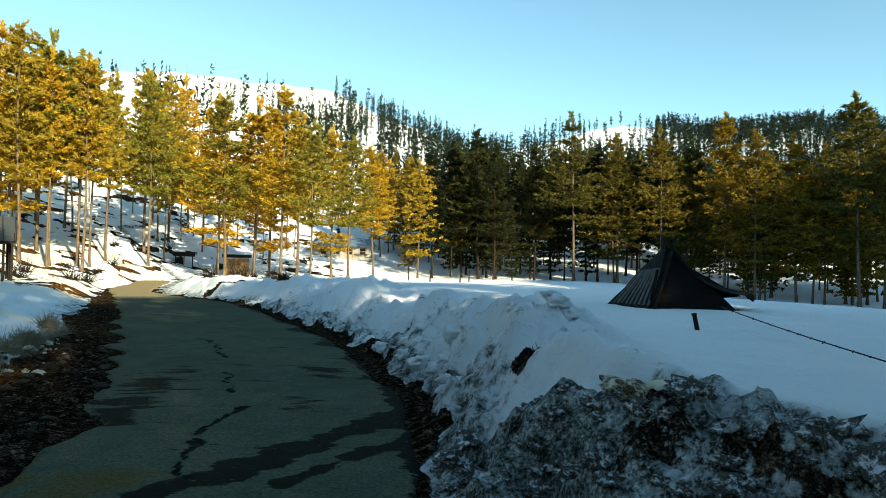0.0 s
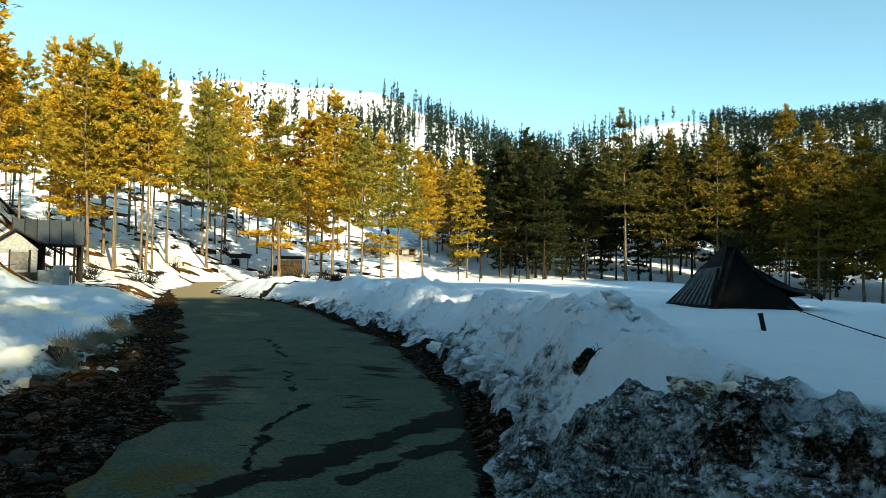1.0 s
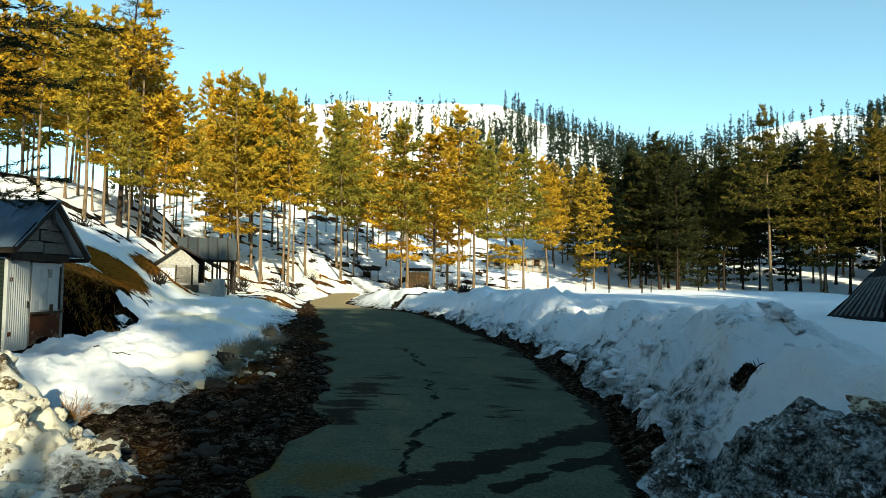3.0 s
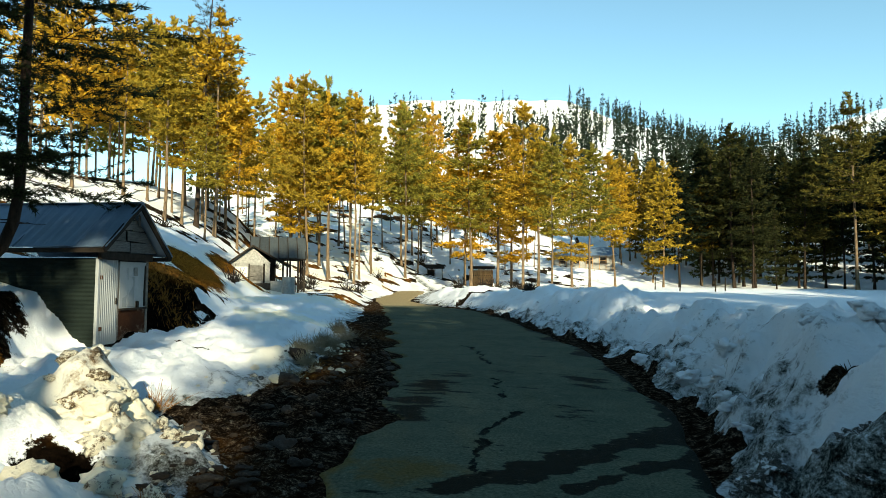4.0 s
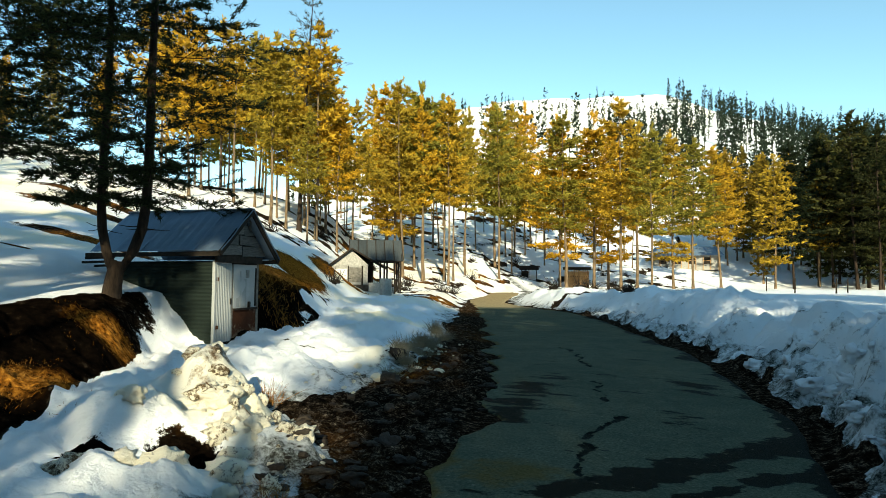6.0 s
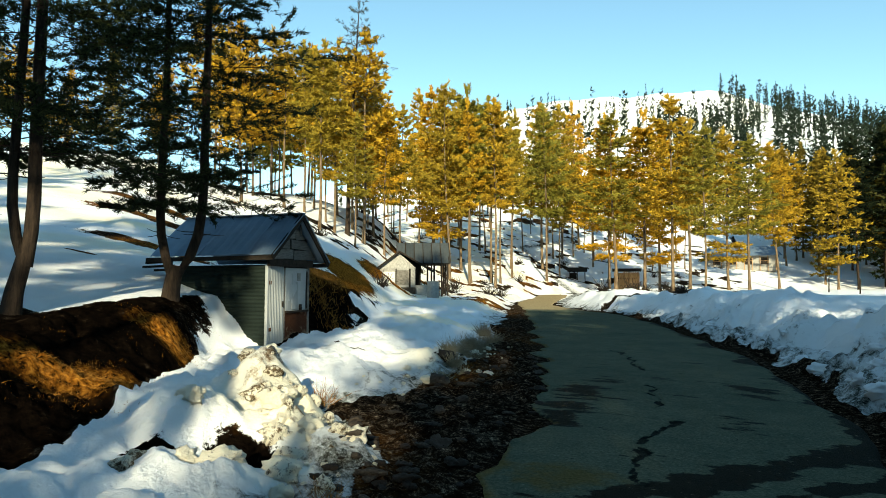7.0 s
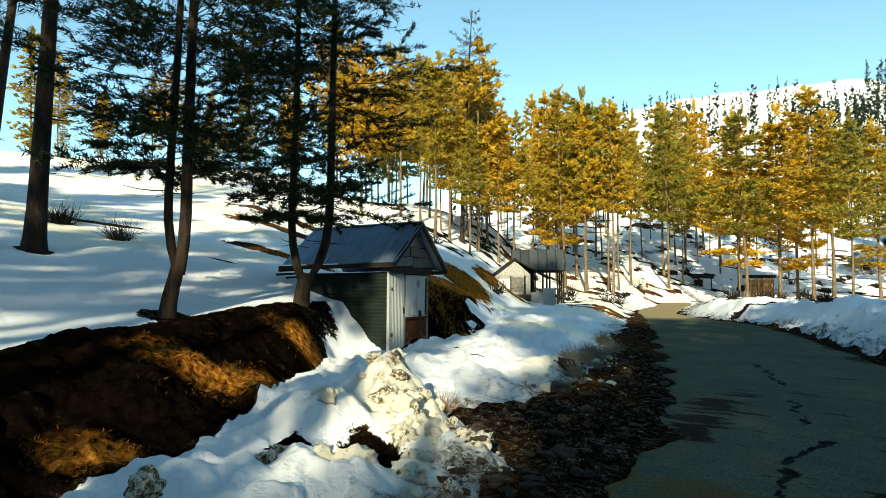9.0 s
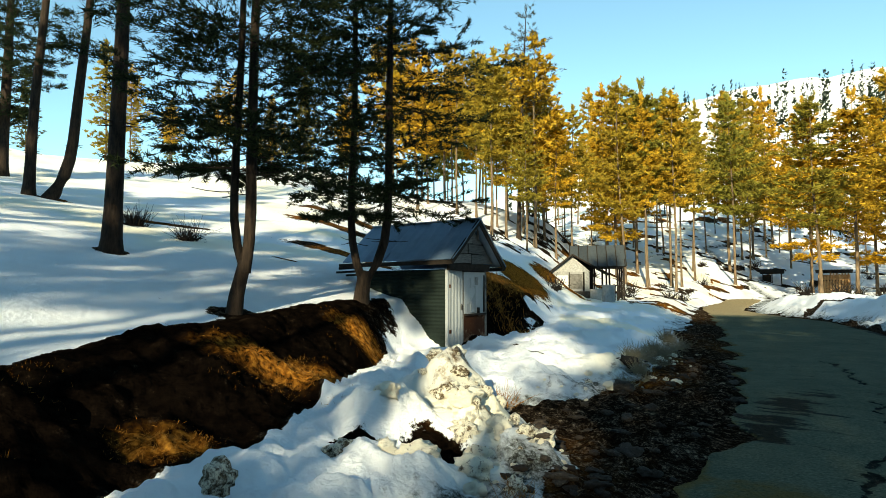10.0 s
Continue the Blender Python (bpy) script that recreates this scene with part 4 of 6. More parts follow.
def shelter():
    x, y = -30.5, 73.8
    s = thing("shelter", frame_at(x - 0.9, y - 0.5, height(x, y) - 0.1, 0.92, 0.38) @ Matrix.Diagonal((0.72, 0.72, 0.8, 1)), "dark open wooden shelter on posts on the snowy slope", "shelter")
    for px in (0.0, 1.3, 2.6):
        for py in (0.0, 1.8):
            part("post", beam((px, py, -0.4), (px, py, 1.5), 0.13), M_WOOD_DARK, s)
    part("roof", sheet((-0.4, -0.4, 1.45), (3.0, -0.4, 1.45), (-0.4, 0.9, 2.1), (3.0, 0.9, 2.1), 24, 4, 0.015, 12, 0, 0.03), M_WOOD_DARK, s)
    part("roof", sheet((-0.4, 0.9, 2.1), (3.0, 0.9, 2.1), (-0.4, 2.2, 1.45), (3.0, 2.2, 1.45), 24, 4, 0.015, 12, 0, 0.03), M_WOOD_DARK, s)
    part("half_wall", box(-0.02, 1.2, -0.03, 0.03, -0.3, 1.3, 0.01), M_WOOD_DARK, s)


def forest_house():
    z = height(-15.5, 99.0)
    h = thing("house", frame_at(-20.2, 98.0, z - 0.2, 0.987, 0.155), "low wooden house with a grey sheet roof among the pines", "house")
    part("wall", box(0, 9.2, 0, 0.15, 0, 2.3, 0.01), M_PLASTER, h)
    part("wall", box(0, 0.15, 0.15, 5, 0, 2.3, 0.01), M_PLASTER, h)
    part("wall", box(9.05, 9.2, 0.15, 5, 0, 2.3, 0.01), M_WOOD, h)
    part("wall", box(0.15, 9.05, 4.85, 5, 0, 2.3, 0.01), M_WOOD, h)
    for k in range(4):
        w = part("window", box(0.9 + 2.1 * k, 1.9 + 2.1 * k, -0.04, -0.003, 0.9, 1.9, 0.01), M_WOOD_DARK, h)
        part("frame", box(0.85 + 2.1 * k, 1.95 + 2.1 * k, -0.07, -0.042, 1.38, 1.44), M_WOOD_WARM, w)
    for k in range(10):
        part("wall_post", beam((0.02 + 1.01 * k, -0.10, 0), (0.02 + 1.01 * k, -0.10, 2.3), 0.09), M_WOOD_WARM, h)
    part("roof", sheet((-0.7, -0.8, 2.15), (9.9, -0.8, 2.15), (0.2, 2.5, 3.6), (9.0, 2.5, 3.6), 40, 6, 0.02, 16, 0, 0.03), M_ROOF, h)
    part("roof", sheet((0.2, 2.5, 3.6), (9.0, 2.5, 3.6), (-0.7, 5.8, 2.15), (9.9, 5.8, 2.15), 40, 6, 0.02, 16, 0, 0.03), M_ROOF, h)


def lean_to():
    t = thing("shelter", Matrix.Identity(4), "black ribbed-sheet lean-to roof standing half buried in the snowfield", "shelter")
    F, B = Vector((4.24, 12.10, 2.20)), Vector((4.75, 14.0, 2.16))
    Lf, Lb = Vector((3.76, 11.70, 0.95)), Vector((3.40, 13.5, 0.92))
    Rf, Rb = Vector((5.25, 11.25, 1.02)), Vector((6.35, 13.6, 1.22))
    part("left_sheet", sheet(Lb, Lf, B, F, 90, 6, 0.045, 9, 0, 0.015, 0.03), M_PALE_DARK, t, "ribbed sheet, dark grey and worn")
    cover = sheet(F, B, Rf, Rb, 90, 10, 0.030, 14, 0, 0.015, 0.04)
    for v in cover.verts:
        u = max(0.0, min(1.0, (2.2 - v.co.z) / 1.1))
        v.co.z += 0.20 * u ** 3 - 0.13 * math.sin(math.pi * u)
        v.co.x += 0.22 * u ** 4
    part("right_sheet", cover, M_TARP, t)
    for k in range(9):
        a, b = Lf.lerp(Lb, 0.04 + 0.10 * k), F.lerp(B, 0.04 + 0.10 * k)
        n = Vector((-0.05, -0.03, 0.05))
        part("slat", beam(a.lerp(b, 0.06) + n, a.lerp(b, 0.62) + n, 0.05, 0.03), M_SLAT, t, "bleached grey slat")
    part("cross_pole", rod(Lf.lerp(F, 0.62) + Vector((-0.12, -0.06, 0.02)), Lf.lerp(Lb, 0.12) + Vector((0.0, -0.16, -0.02)), 0.03, 0.03), M_TARP, t)
    part("back_wall", sheet(Lb, Rb, B, B + Vector((0.05, 0, 0)), 8, 8, 0, 1, 0, 0.012), M_TARP, t)
    # Black sheet added in place of the shade inside the open front.
    part("front_cloth", sheet(Lf + Vector((0.05, 0.1, 0)), Rf + Vector((-0.05, 0.12, 0.0)), F + Vector((-0.03, 0.10, -0.06)), F + Vector((0.04, 0.10, -0.06)), 14, 14, 0.0, 1, 0, 0.01, 0.10, 5), M_TARP, t, "black sheet standing in for the shade of the open front")
    part("ridge_pole", rod(F - Vector((0.10, 0.35, 0.0)), B, 0.05, 0.05), M_WOOD_DARK, t)
    part("pole", rod(Lf + Vector((0.0, -0.06, -0.1)), F + Vector((0.12, -0.05, 0.22)), 0.035, 0.03), M_WOOD_DARK, t)
    part("ridge_stub", rod(F + Vector((-0.10, 0, -0.05)), F + Vector((-0.12, 0.0, 0.18)), 0.06, 0.05), M_WOOD_DARK, t)
    stub = thing("post", pose(3.15, 8.15, height(3.15, 8.15)), "short leaning wooden post stuck in the snow", "post")
    part("shaft", rod((0.03, 0, -0.15), (-0.04, 0, 0.20), 0.032, 0.028, 10), M_WOOD_DARK, stub)
    part("cap", rod((-0.04, 0, 0.19), (-0.045, 0, 0.212), 0.034, 0.034, 10), M_WOOD_DARK, stub)
    # guy rope with knots
    a, b = Vector((4.55, 10.55, 1.12)), Vector((3.5, 4.2, 0.86))
    bm = bmesh.new()
    n = 60
    pts = []
    for i in range(n + 1):
        p = a.lerp(b, i / n)
        p.z = max(p.z - 0.03 * math.sin(math.pi * i / n), height(p.x, p.y) + 0.015)
        pts.append(p)
    for i in range(n):
        b2 = rod(pts[i], pts[i + 1], 0.0075, 0.0075, 6)
        me = bpy.data.meshes.new("tmp")
        b2.to_mesh(me)
        bm.from_mesh(me)
        b2.free()
        bpy.data.meshes.remove(me)
    rope = thing("guy_rope", Matrix.Identity(4), "dark knotted guy rope stretched over the snow from the lean-to", "rope")
    part("line", bm, M_ROPE, rope)
    rng = random.Random(5)
    for i in range(3, n - 1, 3):
        d = Vector((rng.uniform(-1, 1), rng.uniform(-1, 1), rng.uniform(0.2, 1))).normalized() * 0.022
        part("knot", rod(pts[i] - d, pts[i] + d, 0.008, 0.004, 5), M_ROPE, rope)


M_SLAT = planks("bleached_slats", (0.06, 0.063, 0.06), (0.18, 0.18, 0.175))
M_GABLE = planks("split_grey_boards", (0.05, 0.05, 0.047), (0.21, 0.205, 0.19), (0.6, 1, 5))
M_PALE_DARK = planks("worn_dark_sheet", (0.012, 0.013, 0.013), (0.06, 0.06, 0.058))
near_hut()
far_hut()
kiosk()
shelter()
forest_house()
lean_to()
for px, py, ph in ((-3.0, 55.0, 1.1), (-1.0, 49.0, 1.0), (2.2, 52.0, 1.0), (1.2, 44.0, 0.9)):
    fp = thing("fence_post", pose(px, py, height(px, py)), "thin dark fence post in the snow", "post", "fence posts across the field")
    part("shaft", rod((0, 0, -0.2), (0.03, 0, ph), 0.05, 0.045, 7), M_WOOD_DARK, fp)


# ---- trees ----
def tube(points, radii, sides):
    """Rings of a bent tapering tube: arrays of verts and quads."""
    pts = np.asarray(points, float)
    d = np.gradient(pts, axis=0)
    d /= np.linalg.norm(d, axis=1, keepdims=True)
    ref = np.where(np.abs(d[:, 2:3]) > 0.9, np.array([[1.0, 0, 0]]), np.array([[0, 0, 1.0]]))
    a = np.cross(d, ref)
    a /= np.linalg.norm(a, axis=1, keepdims=True)
    b = np.cross(d, a)
    ang = np.linspace(0, 2 * np.pi, sides, endpoint=False)
    ring = pts[:, None] + np.asarray(radii)[:, None, None] * (np.cos(ang)[None, :, None] * a[:, None] + np.sin(ang)[None, :, None] * b[:, None])
    n = len(pts)
    i = np.arange(n - 1)[:, None] * sides
    j, k = np.arange(sides)[None], (np.arange(sides)[None] + 1) % sides
    faces = np.stack([i + j, i + k, i + sides + k, i + sides + j], -1).reshape(-1, 4)
    return ring.reshape(-1, 3), faces


def joined(pieces):
    vs, fs, n = [], [], 0
    for v, f in pieces:
        vs.append(v), fs.append(f + n)
        n += len(v)
    return np.concatenate(vs), np.concatenate(fs)


def needle_tris(rng, centres, dirs, count, length, width, scatter, wild=0.75):
    """Thin triangles fanned round each centre along its direction."""
    c = np.repeat(centres, count, 0) + rng.normal(0, scatter, (len(centres) * count, 3))
    d = np.repeat(dirs, count, 0) + rng.normal(0, wild, (len(centres) * count, 3))
    d /= np.linalg.norm(d, axis=1, keepdims=True) + 1e-9
    s = np.cross(d, rng.normal(0, 1, d.shape))
    s /= np.linalg.norm(s, axis=1, keepdims=True) + 1e-9
    ln = length * rng.uniform(0.6, 1.3, (len(c), 1))
    v = np.stack([c - s * width / 2, c + s * width / 2, c + d * ln], 1).reshape(-1, 3)
    return v, np.arange(len(v)).reshape(-1, 3)


def stem_path(rng, base, top, bend, n=14):
    t = np.linspace(0, 1, n)[:, None]
    p = np.asarray(base)[None] * (1 - t) + np.asarray(top)[None] * t
    wob = bend * np.stack([np.sin(t[:, 0] * 5 + rng.uniform(0, 6)) - np.sin(rng.uniform(0, 6)) * 0, np.cos(t[:, 0] * 4 + rng.uniform(0, 6)), 0 * t[:, 0]], 1) * (t * (1 - t) * 4)
    return p + wob


def pine_data(seed, h, r0, crown_from, reach, limbs, sprays, tufts, length, width, stems=None, profile=0.75, droop=0.25, sides=7, gap=0.0, stubs=6):
    """Arrays of a pine: (wood verts, quads) and (needle verts, triangles). stems: paths of the stems, else one straight stem."""
    rng = np.random.default_rng(seed)
    wood, centres, dirs = [], [], []
    paths = stems or [(stem_path(rng, (0, 0, -0.3), (rng.normal(0, 0.012 * h), rng.normal(0, 0.012 * h), h), 0.008 * h), r0)]
    for path, rad in paths:
        tt = np.linspace(0, 1, len(path))
        along = np.concatenate([[0], np.cumsum(np.linalg.norm(np.diff(path, axis=0), axis=1))])
        foot = 0.7 * np.exp(-along / (2.2 * rad + 0.02)) if path[0][2] < 0 else 0 * tt
        short = along[-1] < 0.3 * h
        wood.append(tube(path, rad * (1 + foot) * (1 - tt * (0.25 if short else 0.93)) ** 0.8, sides))
    main = [p for p in paths if p[0][-1][2] > h * 0.7] or paths
    for k in range(limbs + stubs):
        path, rad = main[rng.integers(len(main))]
        bare = k >= limbs
        f = rng.uniform(0.12, crown_from) if bare else crown_from + (1 - crown_from) * (1 - (1 - rng.uniform()) ** 0.9) * 0.985
        t = 0 if bare else (f - crown_from) / (1 - crown_from)
        if not bare and gap and math.sin(t * 31 + seed) < -1 + 2 * gap * rng.uniform():
            continue
        q = np.array([np.interp(f, np.linspace(0, 1, len(path)), path[:, i]) for i in range(3)])
        az = rng.uniform(0, 2 * np.pi)
        shape = (1 - t) ** profile * (0.55 + 0.45 * min(1, t * 5 + 0.35)) + 0.05
        ln = reach * shape * rng.uniform(0.6, 1.2) * (0.45 if bare else 1)
        rise = 0.45 * t - droop * (1 - t) + rng.normal(0, 0.10)
        u = np.linspace(0, 1, 5)[:, None]
        out = np.array([math.cos(az), math.sin(az), 0.0])
        side = np.array([-out[1], out[0], 0.0])
        pts = q + out * ln * u + np.array([0, 0, 1.0]) * ln * (rise * u + 0.22 * u ** 2) + side * ln * rng.normal(0, 0.12) * u ** 2
        wood.append(tube(pts[::2], np.linspace(max(0.012 * h / 10, rad * 0.16 * (1 - f * 0.6)), 0.006 * h / 10, 3), 3))
        if bare:
            continue
        n = max(2, int(sprays * (0.4 + 0.6 * shape)))
        a = rng.uniform(0.22, 1.03, n)
        cen = np.stack([np.interp(a, u[:, 0], pts[:, i]) for i in range(3)], 1)
        lat = rng.normal(0, 0.17, n) * ln * (1.15 - 0.6 * a)
        cen = cen + side * lat[:, None] + np.array([0, 0, 1.0]) * rng.normal(0.02, 0.05, (n, 1)) * ln
        centres.append(cen)
        dirs.append(np.tile(out * 0.75 + np.array([0, 0, 0.35]), (n, 1)) + side * (np.sign(lat) * 0.5)[:, None])
    for path, rad in main:
        top = path[-1]
        centres.append(np.array([top - np.array([0, 0, 0.02 * h * k]) for k in range(6)]))
        dirs.append(np.tile([0.0, 0, 1.2], (6, 1)))
    c, d = np.concatenate(centres), np.concatenate(dirs)
    return joined(wood), needle_tris(rng, c, d, tufts, length, width, length * 0.22)


def whorled_pine(seed, h, r0, crown_from, reach, whorls, limbs, twigs, leaves, length, width, stems=None, profile=0.75, droop=0.15, sides=7, stubs=8, ragged=0.2):
    """Arrays of a pine whose limbs stand in whorls and carry flat sprays of twigs: (wood verts, quads) and (needle verts, triangles)."""
    rng = np.random.default_rng(seed)
    wood, c_all, d_all, l_all = [], [], [], []
    paths = stems or [(stem_path(rng, (0, 0, -0.3), (rng.normal(0, 0.012 * h), rng.normal(0, 0.012 * h), h), 0.006 * h), r0)]
    for path, rad in paths:
        tt = np.linspace(0, 1, len(path))
        along = np.concatenate([[0], np.cumsum(np.linalg.norm(np.diff(path, axis=0), axis=1))])
        foot = 0.55 * np.exp(-along / (2.2 * rad + 0.02)) if path[0][2] < 0 else 0 * tt
        short = along[-1] < 0.3 * h
        wood.append(tube(path, rad * (1 + foot) * (1 - tt * (0.25 if short else 0.93)) ** 0.8, sides))
    main = [p for p in paths if p[0][-1][2] > h * 0.7] or paths
    up = np.array([0, 0, 1.0])
    for path, rad in main:
        spots = [(f, False) for f in crown_from + (0.985 - crown_from) * (np.arange(whorls) + rng.uniform(-0.3, 0.3, whorls)).clip(0) / whorls]
        spots += [(f, True) for f in rng.uniform(0.08, max(0.09, crown_from), max(1, stubs // limbs // len(main)))]
        for f, bare in spots:
            t = max(0.0, (f - crown_from) / (1 - crown_from))
            if not bare and rng.uniform() < ragged * 0.4:
                continue
            q = np.array([np.interp(f, np.linspace(0, 1, len(path)), path[:, i]) for i in range(3)])
            turn = rng.uniform(0, 6.283)
            for k in range(limbs):
                if rng.uniform() < ragged * (0.35 + (1 - t) * 0.4):
                    continue
                az = turn + 6.283 * k / limbs + rng.normal(0, 0.25)
                shape = (1 - t) ** profile * (0.45 + 0.55 * min(1, t * 4.5)) + 0.05
                ln = reach * shape * rng.uniform(0.55, 1.15) * (0.4 if bare else 1)
                rise = 0.5 * t - droop * (1 - t) + rng.normal(0, 0.08)
                out = np.array([math.cos(az), math.sin(az), 0.0])
                side = np.array([-out[1], out[0], 0.0])
                u = np.linspace(0, 1, 4)[:, None]
                sway = rng.normal(0, 0.12)
                pts = q + out * ln * u + up * ln * (rise * u + 0.16 * u ** 2) + side * ln * sway * u ** 2 + up * rng.normal(0, 0.02 * h / 10)
                wood.append(tube(pts, np.linspace(max(0.009 * h / 10, rad * 0.15 * (1 - f * 0.6)), 0.004 * h / 10, 4), 3))
                if bare:
                    continue
                n = max(2, int(twigs * (0.35 + 0.65 * shape)))
                a = np.linspace(0.16, 1.0, n) + rng.normal(0, 0.03, n)
                st = np.stack([np.interp(a, u[:, 0], pts[:, i]) for i in range(3)], 1)
                hand = np.where(np.arange(n) % 2, 1.0, -1.0) * rng.uniform(0.5, 1.1, n)
                hand[-1] *= 0.15
                dr = out * rng.uniform(0.45, 0.9, (n, 1)) + side * hand[:, None] + up * (rise * 0.4 + 0.05 + rng.normal(0, 0.24, (n, 1)))
                dr /= np.linalg.norm(dr, axis=1, keepdims=True)
                c_all.append(st), d_all.append(dr), l_all.append(ln * (0.16 + 0.42 * (1.08 - a).clip(0, 1)) * rng.uniform(0.7, 1.2, n))
        top = path[-1]
        c_all.append(top - up * 0.012 * h * np.arange(5)[:, None]), d_all.append(np.tile([0.0, 0, 1.0], (5, 1)) + rng.normal(0, 0.3, (5, 3))), l_all.append(np.full(5, 0.03 * h))
    c, d, ln = np.concatenate(c_all), np.concatenate(d_all), np.concatenate(l_all)
    m = len(c) * leaves
    t = rng.uniform(0.02, 1.0, m)[:, None]
    base = np.repeat(c, leaves, 0) + np.repeat(d * ln[:, None], leaves, 0) * t + rng.normal(0, 0.16 * length, (m, 3))
    dd = np.repeat(d, leaves, 0) * 0.75 + rng.normal(0, 0.55, (m, 3)) * np.array([1, 1, 0.8]) + np.array([0, 0, 0.18])
    dd /= np.linalg.norm(dd, axis=1, keepdims=True) + 1e-9
    sd = np.cross(dd, rng.normal(0, 1, dd.shape))
    sd /= np.linalg.norm(sd, axis=1, keepdims=True) + 1e-9
    ll = length * rng.uniform(0.55, 1.3, (m, 1))
    v = np.stack([base - sd * width / 2, base + sd * width / 2, base + dd * ll], 1).reshape(-1, 3)
    return joined(wood), (v, np.arange(len(v)).reshape(-1, 3))


def pine(name, data, m, wood_mat, needle_mat, label, group="", category="pine tree"):
    tree = thing(name, m, label, category, group)
    (wv, wf), (nv, nf) = data
    for nm, v, f, mat, sm in (("trunk", wv, wf, wood_mat, True), ("crown", nv, nf, needle_mat, False)):
        o = new(nm, fast_mesh(nm, v, f, [mat], smooth=sm))
        o.parent = tree
    return tree


def placed(x, y, turn, size, wide=1.0):
    return Matrix.Translation((x, y, height(x, y))) @ pose(0, 0, 0, 0, 0, turn) @ Matrix.Diagonal((size * wide, size * wide, size, 1))


# patterns, each ten metres high, copied to their places
KINDS = {  # crown from, reach, limbs, sprays, profile, droop, gap
    "full": (0.12, 2.15, 82, 12, 0.70, 0.18, 0.08),
    "mid": (0.34, 1.85, 66, 12, 0.58, 0.12, 0.16),
    "tall": (0.48, 1.60, 48, 12, 0.50, 0.08, 0.22),
    "high": (0.66, 1.7, 48, 12, 0.45, 0.08, 0.15),
    "sparse": (0.22, 1.7, 24, 8, 0.5, 0.05, 0.35),
    "spire": (0.15, 1.25, 70, 9, 0.85, 0.22, 0.05),
}
WHORLED = {  # crown from, reach, whorls, limbs in a whorl, twigs, profile, droop, ragged
    "full": (0.22, 2.15, 21, 5, 9, 0.84, 0.16, 0.22),
    "mid": (0.36, 1.85, 18, 5, 9, 0.78, 0.10, 0.26),
    "tall": (0.45, 1.5, 15, 5, 9, 0.70, 0.04, 0.30),
    "spire": (0.10, 1.35, 24, 5, 6, 0.86, 0.20, 0.12),
}


def pattern(kind, seed, use):
    """use: "near" pines are finely needled, "wood" ones coarser, "back" ones stand out of view and only cast shade."""
    if use == "back":
        f0, reach, limbs, sprays, prof, droop, gap = KINDS[kind]
        return pine_data(seed, 10.0, 0.115, f0, reach, limbs, sprays, 11, 0.24, 0.066, None, prof, droop, 7, gap)
    f0, reach, whorls, limbs, twigs, prof, droop, ragged = WHORLED[kind]
    leaves, length, width, few = {"near": (22, 0.19, 0.078, 1.0), "wood": (13, 0.23, 0.135, 0.72)}[use]
    return whorled_pine(seed, 10.0, 0.074, f0, reach, whorls, limbs, max(3, int(twigs * few)), leaves, length, width, None, prof, droop, 6, 8, ragged)


STORE = {}


def plant(kind, seed, x, y, h, dark=False, wide=1.0, group="", use="near"):
    """A pine of a kind at a place; the first of its pattern is built, the rest are copies. dark picks the needle copy:
    0 sunlit, 1 and 2 darkened as in shade.
    """
    key = (kind, seed, int(dark), use)
    m = placed(x, y, (x * 97 + y * 31) % 360, h / 10.0, wide)
    if key not in STORE:
        words = {"high": "tall pine with a small high crown", "full": "broad full pine", "mid": "pine with a bare lower trunk", "tall": "tall pine with a high crown", "spire": "slender spire-shaped conifer", "sparse": "thin pine with few limbs"}[kind]
        tone = "shade-dark green " if dark else "sun-golden green "
        STORE[key] = pine("pine_tree", pattern(kind, seed, use), m, M_BARK_SUNLIT if int(dark) < 2 else M_BARK_SHADED, {0: M_NEEDLE_SUNLIT, 1: M_NEEDLE_SHADED, 2: M_NEEDLE_DEEP_SHADE}[int(dark)], tone + words + " rooted in snow", group)
        return STORE[key]
    loc, rot, _ = m.decompose()
    ob = copy_thing(STORE[key], Matrix.LocRotScale(loc, rot, None))
    ob.scale = (h / 10.0 * wide, h / 10.0 * wide, h / 10.0)
    return ob


# ---- pines by the road and on the slopes ----
ROADSIDE = [
    (-29.9, 47.1, 16.4, 'tall', 0.80),
    (-30.1, 51.4, 17.8, 'tall', 1.00),
    (-29.7, 52.4, 17.2, 'tall', 0.80),
    (-34.5, 63.5, 18.1, 'tall', 0.80),
    (-33.9, 70.8, 20.7, 'mid', 1.10),
    (-36.0, 78.6, 18.8, 'mid', 1.00),
    (-21.8, 60.4, 17.3, 'full', 1.10),
    (-15.1, 58.2, 17.5, 'mid', 1.15),
    (-15.1, 64.4, 16.7, 'tall', 1.30),
    (-11.9, 55.9, 14.1, 'mid', 1.00),
    (-9.3, 61.4, 13.8, 'mid', 1.20),
    (-9.2, 83.6, 17.4, 'mid', 1.15),
    (-19.2, 63.3, 18.1, 'tall', 1.30),
    (-19.9, 71.4, 18.8, 'full', 1.20),
    (-35.4, 80.3, 21.1, 'mid', 1.00),
    (-37.3, 91.1, 22.3, 'full', 1.00),
    (-13.1, 73.9, 17.7, 'full', 1.20),
]

